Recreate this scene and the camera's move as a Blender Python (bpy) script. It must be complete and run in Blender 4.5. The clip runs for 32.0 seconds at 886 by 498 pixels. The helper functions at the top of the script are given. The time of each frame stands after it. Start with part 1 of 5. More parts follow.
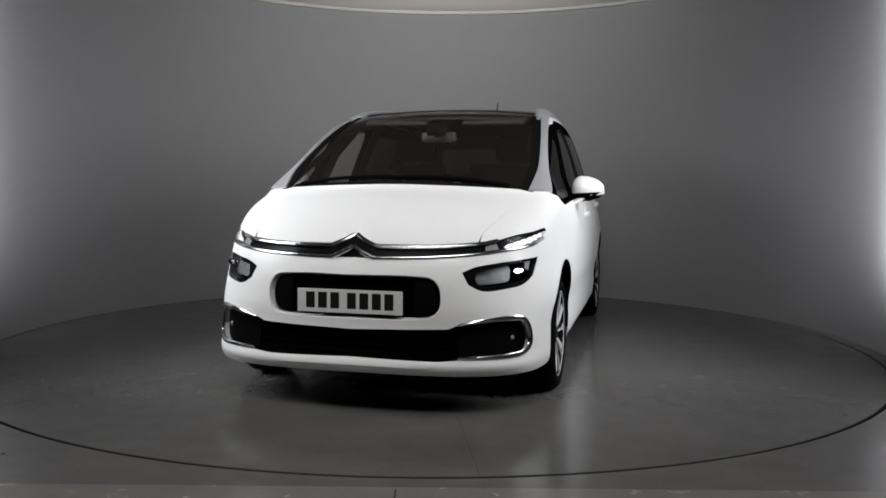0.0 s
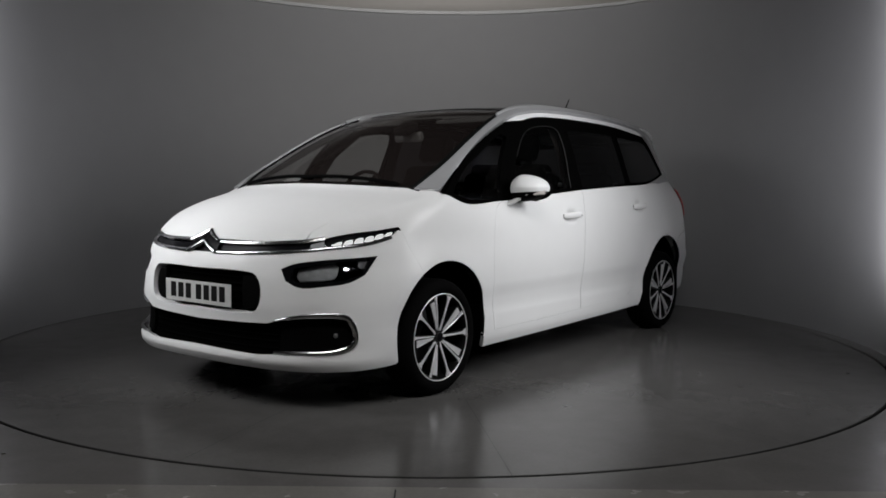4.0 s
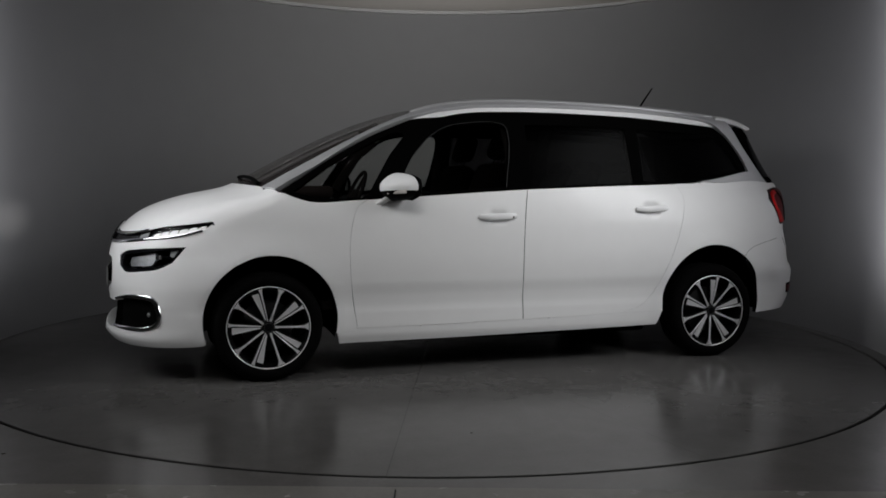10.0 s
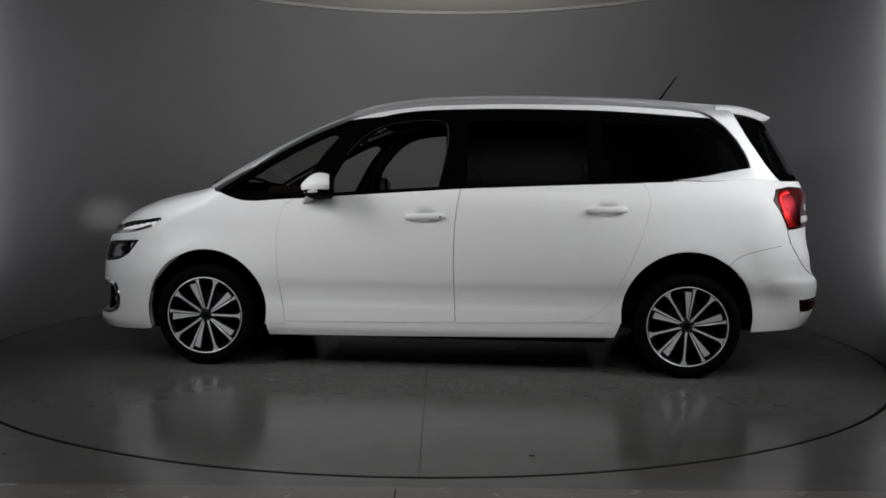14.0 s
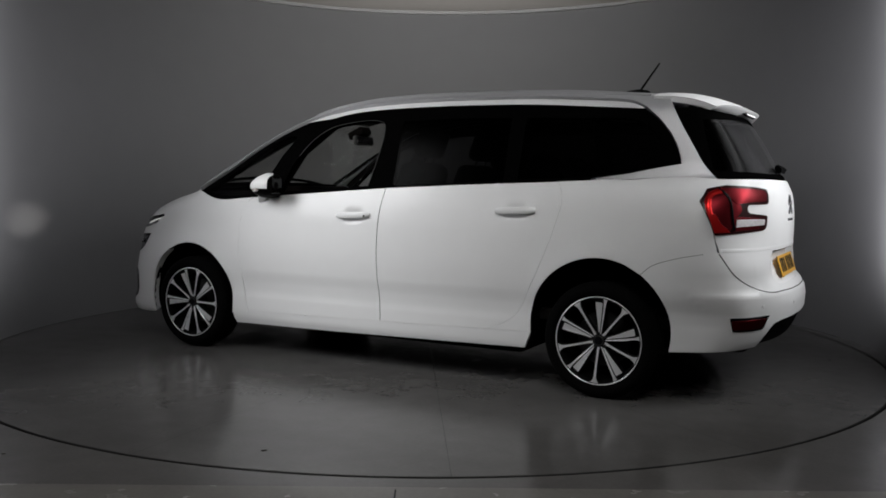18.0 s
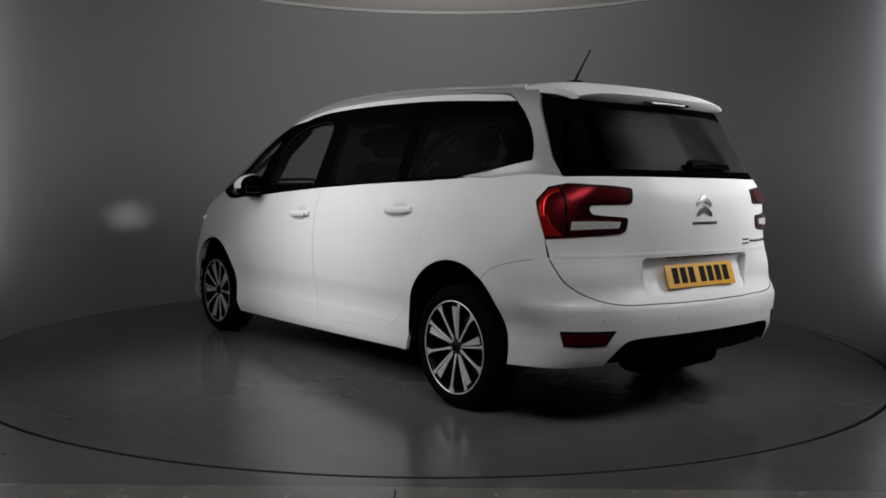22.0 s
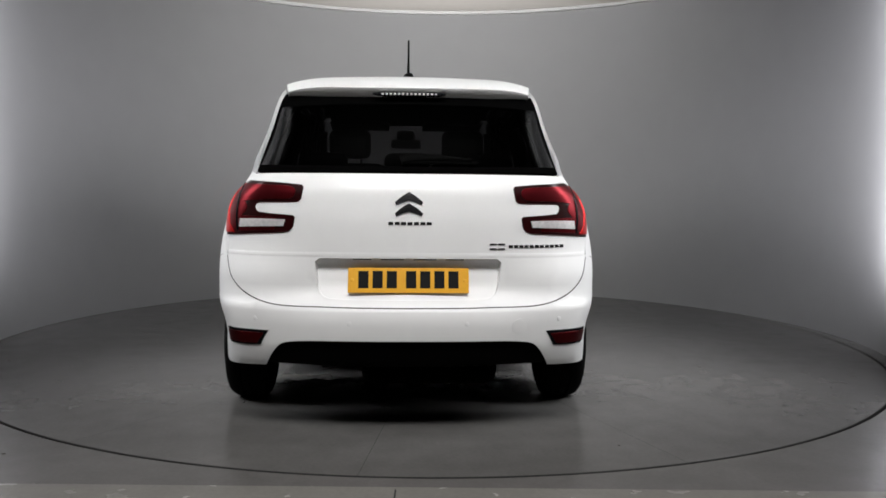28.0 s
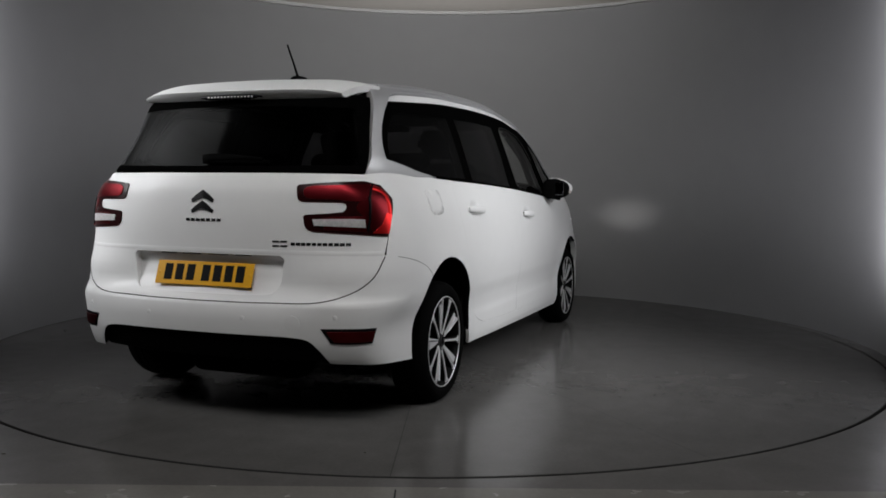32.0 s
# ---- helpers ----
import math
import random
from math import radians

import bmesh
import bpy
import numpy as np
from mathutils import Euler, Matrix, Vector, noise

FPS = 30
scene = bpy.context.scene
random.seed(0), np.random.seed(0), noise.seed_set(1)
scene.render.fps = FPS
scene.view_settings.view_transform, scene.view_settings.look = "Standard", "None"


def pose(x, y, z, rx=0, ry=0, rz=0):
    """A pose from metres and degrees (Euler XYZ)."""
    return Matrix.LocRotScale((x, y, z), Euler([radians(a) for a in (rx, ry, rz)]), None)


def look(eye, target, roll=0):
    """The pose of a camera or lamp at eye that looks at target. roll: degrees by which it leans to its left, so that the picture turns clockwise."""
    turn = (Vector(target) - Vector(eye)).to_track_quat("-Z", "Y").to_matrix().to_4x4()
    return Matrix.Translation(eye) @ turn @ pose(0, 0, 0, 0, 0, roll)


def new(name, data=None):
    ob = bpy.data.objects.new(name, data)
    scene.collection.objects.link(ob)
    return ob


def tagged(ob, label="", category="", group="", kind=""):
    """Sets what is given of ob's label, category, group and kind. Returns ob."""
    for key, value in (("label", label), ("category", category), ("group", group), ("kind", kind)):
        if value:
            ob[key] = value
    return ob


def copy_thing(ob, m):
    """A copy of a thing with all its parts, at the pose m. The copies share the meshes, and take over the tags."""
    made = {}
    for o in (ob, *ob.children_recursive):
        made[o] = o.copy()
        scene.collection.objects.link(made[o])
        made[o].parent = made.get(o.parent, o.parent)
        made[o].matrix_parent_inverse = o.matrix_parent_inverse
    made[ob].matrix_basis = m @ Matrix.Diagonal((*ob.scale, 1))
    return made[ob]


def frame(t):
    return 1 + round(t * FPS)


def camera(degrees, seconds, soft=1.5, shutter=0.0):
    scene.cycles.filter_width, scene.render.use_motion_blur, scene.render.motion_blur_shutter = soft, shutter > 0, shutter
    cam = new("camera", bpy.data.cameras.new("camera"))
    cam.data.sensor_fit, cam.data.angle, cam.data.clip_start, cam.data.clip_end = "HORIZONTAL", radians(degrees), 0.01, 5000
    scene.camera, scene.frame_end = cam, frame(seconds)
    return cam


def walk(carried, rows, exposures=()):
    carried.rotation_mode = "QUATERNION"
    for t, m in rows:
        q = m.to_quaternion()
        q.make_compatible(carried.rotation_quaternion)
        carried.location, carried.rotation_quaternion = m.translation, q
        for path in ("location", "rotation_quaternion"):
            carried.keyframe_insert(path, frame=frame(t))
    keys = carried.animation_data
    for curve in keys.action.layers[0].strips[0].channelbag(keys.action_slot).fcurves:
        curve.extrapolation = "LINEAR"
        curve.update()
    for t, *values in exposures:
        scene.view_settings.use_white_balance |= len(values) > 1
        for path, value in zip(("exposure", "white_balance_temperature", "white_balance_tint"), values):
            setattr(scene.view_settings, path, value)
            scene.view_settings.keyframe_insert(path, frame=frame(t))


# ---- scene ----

# ---- camera, fixed on its stand ----
cam = camera(53.98, 32.0, soft=1.7)
EYE = pose(0, -6.121, 1.0777, 90 - 4.003, 0, -0.868) @ pose(0, 0, 0, 0, 0, 0.554)
walk(cam, [(0.0, EYE), (32.0, EYE)],
     exposures=[(0.0, 0.0), (2.0, -0.34), (3.0, -0.46), (6.0, -0.85), (9.0, -1.10), (13.0, -1.05), (17.0, -0.80), (20.0, -0.84), (23.0, -0.70), (24.0, -0.58), (25.0, -0.20), (28.0, 0.70), (30.0, 0.72), (31.0, 0.35), (32.0, -0.5)])

# the turntable turns clockwise about the world's z axis, and carries the car
TURN0, RATE = 161.934 + 16 * 5.8309, -5.8309
CAR_X, CAR_Y = -0.1795, 0.1724


def turned(t, x=0.0, y=0.0):
    return pose(0, 0, 0, 0, 0, TURN0 + RATE * t) @ pose(x, y, 0)

# ---- light ----
world = bpy.data.worlds.new("world")
scene.world = world
world.use_nodes = True
world.node_tree.nodes["Background"].inputs["Color"].default_value = (0.002, 0.002, 0.002, 1)
world.node_tree.nodes["Background"].inputs["Strength"].default_value = 1.0


def area_lamp(name, eye, target, width, height, watts, colour=(1, 1, 1), spread=180):
    data = bpy.data.lights.new(name, "AREA")
    data.spread = radians(spread)
    data.shape, data.size, data.size_y, data.energy, data.color = "RECTANGLE", width, height, watts, colour
    ob = new(name, data)
    ob.matrix_world = look(eye, target)
    return ob


# tall soft light panels with grids stand on both sides of the booth's mouth
area_lamp("mouth_light", (2.75, -1.90, 2.1), (0.28, -0.72, 0.65), 0.95, 1.7, 22, (0.97, 0.98, 1.0), 84)
area_lamp("mouth_light", (-2.66, -1.90, 2.1), (-0.1, -0.8, 0.5), 0.95, 1.7, 15, (0.97, 0.98, 1.0), 64)
# a wide soft box with a grid hangs under the ceiling before the camera
area_lamp("light_panel", (0, -4.4, 3.5), (0, -1.0, 0.7), 3.0, 0.8, 16, (1.0, 0.99, 0.98), 62)
# a second one with a narrow grid washes the upper wall
area_lamp("light_panel", (0, -4.2, 3.55), (0, 3.0, 2.95), 2.4, 0.3, 33, (1.0, 0.99, 0.98), 58)
# a third one shines straight down on the floor before the car
area_lamp("light_panel", (0, -4.3, 3.55), (0, -4.1, 0.0), 6.0, 0.8, 37, (1.0, 0.98, 0.96), 86)
# narrow strips at the wall's ends wash the wall beside them
area_lamp("strip_light", (2.83, -0.68, 1.62), (3.50, 0.14, 1.62), 0.05, 2.2, 15, (0.93, 0.94, 1.0), 140)
area_lamp("strip_light", (-2.77, -0.64, 1.62), (-3.44, 0.18, 1.62), 0.05, 2.2, 15, (0.93, 0.94, 1.0), 140)
# a lamp behind the booth lights the hall's ceiling
area_lamp("hall_light", (0, 5.4, 1.8), (0, 7.2, 3.7), 4.0, 1.0, 40, (1.0, 0.97, 0.94))

# ---- materials ----
def mat(name, colour, rough=0.5, metal=0.0, coat=0.0, grain=0.0, scale=40.0, bump=0.0, spec=0.5, emit=None, strength=0.0, glass=0.0, ior=1.45, spread=0.0, polish=0.03, detail=6):
    """A principled material; grain: how far its colour and gloss vary, at two scales."""
    m = bpy.data.materials.new(name)
    m.use_nodes = True
    t = m.node_tree
    b = t.nodes["Principled BSDF"]
    b.inputs["Base Color"].default_value = (*colour, 1)
    b.inputs["Roughness"].default_value = rough
    b.inputs["Metallic"].default_value = metal
    b.inputs["Coat Weight"].default_value = coat
    b.inputs["Coat Roughness"].default_value = polish
    b.inputs["Specular IOR Level"].default_value = spec
    b.inputs["IOR"].default_value = ior
    b.inputs["Transmission Weight"].default_value = glass
    if emit:
        b.inputs["Emission Color"].default_value = (*emit, 1)
        b.inputs["Emission Strength"].default_value = strength
    if grain or bump:
        co = t.nodes.new("ShaderNodeTexCoord")
        fine, wide = t.nodes.new("ShaderNodeTexNoise"), t.nodes.new("ShaderNodeTexNoise")
        fine.inputs["Scale"].default_value, fine.inputs["Detail"].default_value = scale, detail
        wide.inputs["Scale"].default_value, wide.inputs["Detail"].default_value = scale / 14, 4
        add = t.nodes.new("ShaderNodeMath")
        add.operation = "ADD"
        t.links.new(co.outputs["Object"], fine.inputs["Vector"])
        t.links.new(co.outputs["Object"], wide.inputs["Vector"])
        t.links.new(fine.outputs["Fac"], add.inputs[0])
        t.links.new(wide.outputs["Fac"], add.inputs[1])
        if grain:
            ramp = t.nodes.new("ShaderNodeMapRange")
            ramp.inputs["From Min"].default_value, ramp.inputs["From Max"].default_value = 0.6, 1.4
            ramp.inputs["To Min"].default_value, ramp.inputs["To Max"].default_value = 1 - grain, 1 + grain
            t.links.new(add.outputs[0], ramp.inputs["Value"])
            mul = t.nodes.new("ShaderNodeVectorMath")
            mul.operation = "SCALE"
            mul.inputs[0].default_value = colour
            t.links.new(ramp.outputs[0], mul.inputs["Scale"])
            t.links.new(mul.outputs[0], b.inputs["Base Color"])
            gloss = t.nodes.new("ShaderNodeMapRange")
            gloss.inputs["From Min"].default_value, gloss.inputs["From Max"].default_value = 0.6, 1.4
            gloss.inputs["To Min"].default_value, gloss.inputs["To Max"].default_value = max(rough - spread, 0), rough + spread
            t.links.new(add.outputs[0], gloss.inputs["Value"])
            if spread:
                t.links.new(gloss.outputs[0], b.inputs["Roughness"])
        if bump:
            bu = t.nodes.new("ShaderNodeBump")
            bu.inputs["Strength"].default_value, bu.inputs["Distance"].default_value = bump, 0.002
            t.links.new(fine.outputs["Fac"], bu.inputs["Height"])
            t.links.new(bu.outputs[0], b.inputs["Normal"])
    return m


WHITE = mat("white_paint", (0.80, 0.80, 0.80), 0.48, coat=0.25, grain=0.015, scale=9, polish=0.16, spec=0.32)
SILVER = mat("silver_paint", (0.46, 0.46, 0.47), 0.42, metal=0.45, coat=0.1, grain=0.02, scale=60)
BLACK = mat("black_plastic", (0.0025, 0.0025, 0.0025), 0.6, grain=0.15, scale=80, bump=0.1, spec=0.02)
PIANO = mat("gloss_black", (0.006, 0.006, 0.007), 0.22, grain=0.1, scale=30, spec=0.06)
PILLAR = mat("black_window_border", (0.0018, 0.0018, 0.0018), 0.45, grain=0.1, scale=30, spec=0.0)
MATT = mat("underside_black", (0.001, 0.001, 0.001), 0.9, grain=0.2, scale=30, spec=0.01)
CHROME = mat("chrome", (0.58, 0.58, 0.59), 0.17, metal=1.0, grain=0.02, scale=50)
# chrome for the rear badges, its dark reflections put into the base colour
BADGE = mat("chrome_dark_reflection", (0.34, 0.34, 0.35), 0.22, metal=1.0, grain=0.02, scale=50)
ALLOY = mat("machined_alloy", (0.95, 0.95, 0.96), 0.42, metal=0.65, grain=0.05, scale=120)
ALLOY_DARK = mat("black_alloy_paint", (0.004, 0.004, 0.004), 0.40, spec=0.10, grain=0.1, scale=60)
RUBBER = mat("tyre_rubber", (0.0022, 0.0022, 0.0022), 0.9, grain=0.2, scale=60, bump=0.2, spec=0.06)
BRAKE = mat("brake_steel", (0.03, 0.03, 0.03), 0.5, metal=0.5, grain=0.2, scale=60)
CABIN = mat("dark_cabin_trim", (0.010, 0.0085, 0.008), 0.75, grain=0.2, scale=70, bump=0.2, spec=0.08)
DASH = mat("brown_dashboard_trim", (0.016, 0.012, 0.011), 0.7, grain=0.2, scale=70, bump=0.2, spec=0.1)
HOUSING = mat("grey_mirror_housing", (0.16, 0.155, 0.15), 0.5, grain=0.05)
CLOTH = mat("seat_cloth", (0.0028, 0.0026, 0.0024), 0.9, grain=0.25, scale=180, bump=0.4, spec=0.01)
LINING = mat("grey_headlining", (0.10, 0.097, 0.094), 0.9, grain=0.05, scale=90)
RED = mat("red_lamp_lens", (0.14, 0.010, 0.014), 0.36, metal=1.0, spec=0.2, grain=0.25, scale=18)
RED_DARK = mat("smoked_red_lens", (0.018, 0.0015, 0.002), 0.3, spec=0.25, grain=0.3, scale=24)
# a weak emission is added for the light this reflector throws back
RED_GLOW = mat("bright_red_reflector", (0.42, 0.016, 0.016), 0.30, metal=1.0, emit=(1.0, 0.03, 0.03), strength=0.08)
CLEAR = mat("clear_lamp_insert", (0.85, 0.82, 0.82), 0.35, metal=0.5, grain=0.25, scale=60)
DRL_LIT = mat("lit_white_lamp", (0.9, 0.9, 0.9), 0.2, emit=(1.0, 0.98, 0.95), strength=0.72)
BEAM = mat("headlamp_beam", (0.9, 0.9, 0.9), 0.3, emit=(1.0, 0.97, 0.93), strength=13000.0)
MIRROR = mat("door_mirror_glass", (0.30, 0.31, 0.32), 0.03, metal=1.0)
REFLECTOR = mat("lamp_reflector", (0.29, 0.29, 0.295), 0.5, metal=0.8, grain=0.3, scale=40)
PLATE_Y = mat("yellow_plate", (0.72, 0.36, 0.010), 0.35, grain=0.04, scale=60)
PLATE_W = mat("white_plate", (0.54, 0.54, 0.53), 0.35, grain=0.04, scale=60)
INK = mat("plate_ink", (0.008, 0.008, 0.008), 0.6, grain=0.05, spec=0.1)
AMBER = mat("indicator_lens", (0.62, 0.58, 0.55), 0.15, coat=0.5, grain=0.1)
SEAL = mat("rubber_seal_and_gap_shade", (0.004, 0.004, 0.004), 0.8, grain=0.1, spec=0.08)


def glass(name, tint, rough=0.10, facing=0.03, haze=0.0):
    """A thin pane: light goes straight through it, tinted, and it mirrors more at a slant."""
    m = bpy.data.materials.new(name)
    m.use_nodes = True
    t = m.node_tree
    t.nodes.remove(t.nodes["Principled BSDF"])
    clear, shine, mix = t.nodes.new("ShaderNodeBsdfTransparent"), t.nodes.new("ShaderNodeBsdfGlossy"), t.nodes.new("ShaderNodeMixShader")
    slant, steep, gloss = t.nodes.new("ShaderNodeLayerWeight"), t.nodes.new("ShaderNodeMath"), t.nodes.new("ShaderNodeMapRange")
    slant.inputs["Blend"].default_value = 0.5
    steep.operation = "POWER"
    steep.inputs[1].default_value = 5.0
    gloss.inputs["To Min"].default_value, gloss.inputs["To Max"].default_value = facing, 0.75
    t.links.new(slant.outputs["Facing"], steep.inputs[0])
    t.links.new(steep.outputs[0], gloss.inputs["Value"])
    clear.inputs["Color"].default_value = (*tint, 1)
    shine.inputs["Roughness"].default_value = rough
    t.links.new(gloss.outputs[0], mix.inputs[0])
    t.links.new(clear.outputs[0], mix.inputs[1])
    t.links.new(shine.outputs[0], mix.inputs[2])
    last = mix
    # brown reflection haze on the pane, put in as a thin diffuse film
    if haze:
        film, last = t.nodes.new("ShaderNodeBsdfDiffuse"), t.nodes.new("ShaderNodeMixShader")
        film.inputs["Color"].default_value = (0.40, 0.31, 0.29, 1)
        last.inputs[0].default_value = haze
        t.links.new(mix.outputs[0], last.inputs[1])
        t.links.new(film.outputs[0], last.inputs[2])
    t.links.new(last.outputs[0], t.nodes["Material Output"].inputs["Surface"])
    return m


GLASS = glass("clear_car_glass", (0.74, 0.75, 0.74), 0.06, facing=0.0002)
QUARTER = glass("front_quarter_glass", (0.74, 0.75, 0.74), 0.06, facing=0.0006)
SCREEN = glass("hazed_windscreen_glass", (0.66, 0.66, 0.65), facing=0.012, haze=0.024)
PRIVACY = glass("dark_privacy_glass", (0.050, 0.050, 0.053), 0.24, 0.0013)
LENS = glass("lamp_cover", (0.85, 0.86, 0.87), 0.05, 0.008)

# ---- mesh helpers ----
def raw(name, verts, faces, material, parent=None, label="", normals=None, smooth=True, dark=0):
    me = bpy.data.meshes.new(name)
    me.from_pydata([tuple(v) for v in verts], [], [tuple(f) for f in faces])
    me.materials.append(material)
    # the last faces, deep in the panel gaps, take black as painted shade
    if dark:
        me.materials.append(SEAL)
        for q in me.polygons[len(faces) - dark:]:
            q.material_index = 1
    if smooth:
        me.polygons.foreach_set("use_smooth", [True] * len(me.polygons))
    if normals is not None:
        me.normals_split_custom_set_from_vertices([tuple(n) for n in normals])
    me.update()
    ob = new(name, me)
    ob.parent = parent
    return tagged(ob, label)


def part(name, bm, material, parent=None, label="", smooth=False, sharp=35):
    me = bpy.data.meshes.new(name)
    bmesh.ops.recalc_face_normals(bm, faces=bm.faces[:])
    bm.to_mesh(me)
    bm.free()
    me.materials.append(material)
    if smooth:
        me.polygons.foreach_set("use_smooth", [True] * len(me.polygons))
        me.set_sharp_from_angle(angle=radians(sharp))
    ob = new(name, me)
    ob.parent = parent
    return tagged(ob, label)


def box(size, at=(0, 0, 0), turn=None, bevel=0.0, seg=2, bm=None, taper=1.0):
    """A bevelled block; taper narrows its top."""
    own = bmesh.new()
    bmesh.ops.create_cube(own, size=1)
    for v in own.verts:
        k = taper if v.co.z > 0 else 1
        v.co = Vector((v.co.x * size[0] * k, v.co.y * size[1] * k, v.co.z * size[2]))
    if bevel:
        bmesh.ops.bevel(own, geom=own.edges[:], offset=bevel, segments=seg, affect="EDGES", profile=0.5)
    m = Matrix.Translation(at) @ (turn.to_4x4() if turn else Matrix())
    bmesh.ops.transform(own, matrix=m, verts=own.verts[:])
    return joined(bm, own)


def joined(bm, own):
    if bm is None:
        return own
    me = bpy.data.meshes.new("tmp")
    own.to_mesh(me)
    own.free()
    bm.from_mesh(me)
    bpy.data.meshes.remove(me)
    return bm


def lathe(profile, axis="y", at=(0, 0, 0), steps=48, bm=None, closed=False, arc=(0, 360)):
    """A solid of revolution: profile of (radius, along) about an axis."""
    own = bmesh.new()
    full = arc[1] - arc[0] >= 360
    n = steps if full else steps + 1
    rows = []
    for i in range(n):
        a = radians(arc[0] + (arc[1] - arc[0]) * i / steps)
        c, s = math.cos(a), math.sin(a)
        row = []
        for r, h in profile:
            q = {"x": (h, r * c, r * s), "y": (r * c, h, r * s), "z": (r * c, r * s, h)}[axis]
            row.append(own.verts.new((q[0] + at[0], q[1] + at[1], q[2] + at[2])))
        rows.append(row)
    for i in range(n if full else n - 1):
        a, b = rows[i], rows[(i + 1) % n]
        for j in range(len(profile) - (0 if closed else 1)):
            k = (j + 1) % len(profile)
            own.faces.new((a[j], a[k], b[k], b[j]))
    bmesh.ops.remove_doubles(own, verts=own.verts[:], dist=1e-5)
    return joined(bm, own)


def tube(points, radius, sides=8, bm=None, flat=None, taper=None):
    """A rod along points. flat: (width, height, normals) for an oval section that lies on a surface."""
    own = bmesh.new()
    pts = [Vector(p) for p in points]
    rows = []
    for i, p in enumerate(pts):
        d = (pts[min(i + 1, len(pts) - 1)] - pts[max(i - 1, 0)]).normalized()
        up = Vector(flat[2][i]) if flat else (Vector((0, 0, 1)) if abs(d.z) < 0.9 else Vector((1, 0, 0)))
        s = d.cross(up).normalized()
        up = s.cross(d).normalized()
        k = taper[i] if taper else 1
        a, b = (flat[0] * k, flat[1]) if flat else (radius * k, radius * k)
        rows.append([own.verts.new(p + s * a * math.cos(2 * math.pi * j / sides) + up * b * math.sin(2 * math.pi * j / sides)) for j in range(sides)])
    for r, q in zip(rows, rows[1:]):
        for j in range(sides):
            own.faces.new((r[j], r[(j + 1) % sides], q[(j + 1) % sides], q[j]))
    own.faces.new(rows[0])
    own.faces.new(rows[-1][::-1])
    return joined(bm, own)


# ---- panels cut from the car's surface ----
def place(q):
    """A place on the surface: s (x, z) on the left side, t (x, y) on top, f or r (y, z) on the nose or the tail, p (x, y, z) as it is."""
    k, a = q[0], q[1:]
    if k == "p":
        return np.array(a, float)
    chart = {"s": chart_side, "t": chart_top, "f": chart_ahead, "r": chart_behind, "d": chart_diag}[k]
    return lift(chart, np.array(a, float))


def smooth_line(uv, step=0.02):
    """A spline through points of a chart, at even steps."""
    uv = np.asarray(uv, float)
    if len(uv) < 3:
        dense = uv
    else:
        pad = np.vstack([2 * uv[0] - uv[1], uv, 2 * uv[-1] - uv[-2]])
        dense = []
        for i in range(len(uv) - 1):
            p0, p1, p2, p3 = pad[i:i + 4]
            d0, d1, d2 = (max(np.linalg.norm(b - a), 1e-6) ** 0.5 for a, b in ((p0, p1), (p1, p2), (p2, p3)))
            for s in np.linspace(0, 1, 12, endpoint=False):
                m1 = (p1 - p0) / d0 - (p2 - p0) / (d0 + d1) + (p2 - p1) / d1
                m2 = (p2 - p1) / d1 - (p3 - p1) / (d1 + d2) + (p3 - p2) / d2
                dense.append((2 * s ** 3 - 3 * s * s + 1) * p1 + (s ** 3 - 2 * s * s + s) * d1 * m1 + (3 * s * s - 2 * s ** 3) * p2 + (s ** 3 - s * s) * d1 * m2)
        dense = np.array(dense + [uv[-1]])
    cum = np.concatenate([[0], np.cumsum(np.linalg.norm(np.diff(dense, axis=0), axis=1))])
    n = max(int(round(cum[-1] / step)), 1)
    w = np.linspace(0, cum[-1], n + 1)
    return np.stack([np.interp(w, cum, dense[:, i]) for i in range(2)], -1)


def outline(chart, segs, step=0.02):
    """A closed outline from segments; each is smooth, with corners where they meet."""
    lines = []
    ends = [np.array([into(chart, place(q)) for q in seg]) for seg in segs]
    for i, uv in enumerate(ends):
        lines.append(smooth_line(uv, step) if len(uv) > 1 else uv)
        a, b = uv[-1], ends[(i + 1) % len(ends)][0]
        if np.linalg.norm(a - b) > 1e-4:
            lines.append(smooth_line(np.array([a, b]), step)[1:-1])
        else:
            lines[-1] = lines[-1][:-1]
    out = np.vstack([l for l in lines if len(l)])
    keep = np.linalg.norm(out - np.roll(out, 1, axis=0), axis=1) > 1e-4
    return out[keep]


def inside(pts, poly):
    x, y = pts[:, 0], pts[:, 1]
    c = np.zeros(len(pts), bool)
    for (x1, y1), (x2, y2) in zip(poly, np.roll(poly, -1, axis=0)):
        hit = (y1 > y) != (y2 > y)
        c ^= hit & (x < (x2 - x1) * (y - y1) / (y2 - y1 + 1e-12) + x1)
    return c


def away(pts, poly):
    a, b = poly, np.roll(poly, -1, axis=0)
    best = np.full(len(pts), 9.0)
    for p, q in zip(a, b):
        d = q - p
        s = np.clip(((pts - p) @ d) / max(d @ d, 1e-12), 0, 1)
        best = np.minimum(best, np.linalg.norm(pts - p - s[:, None] * d, axis=1))
    return best


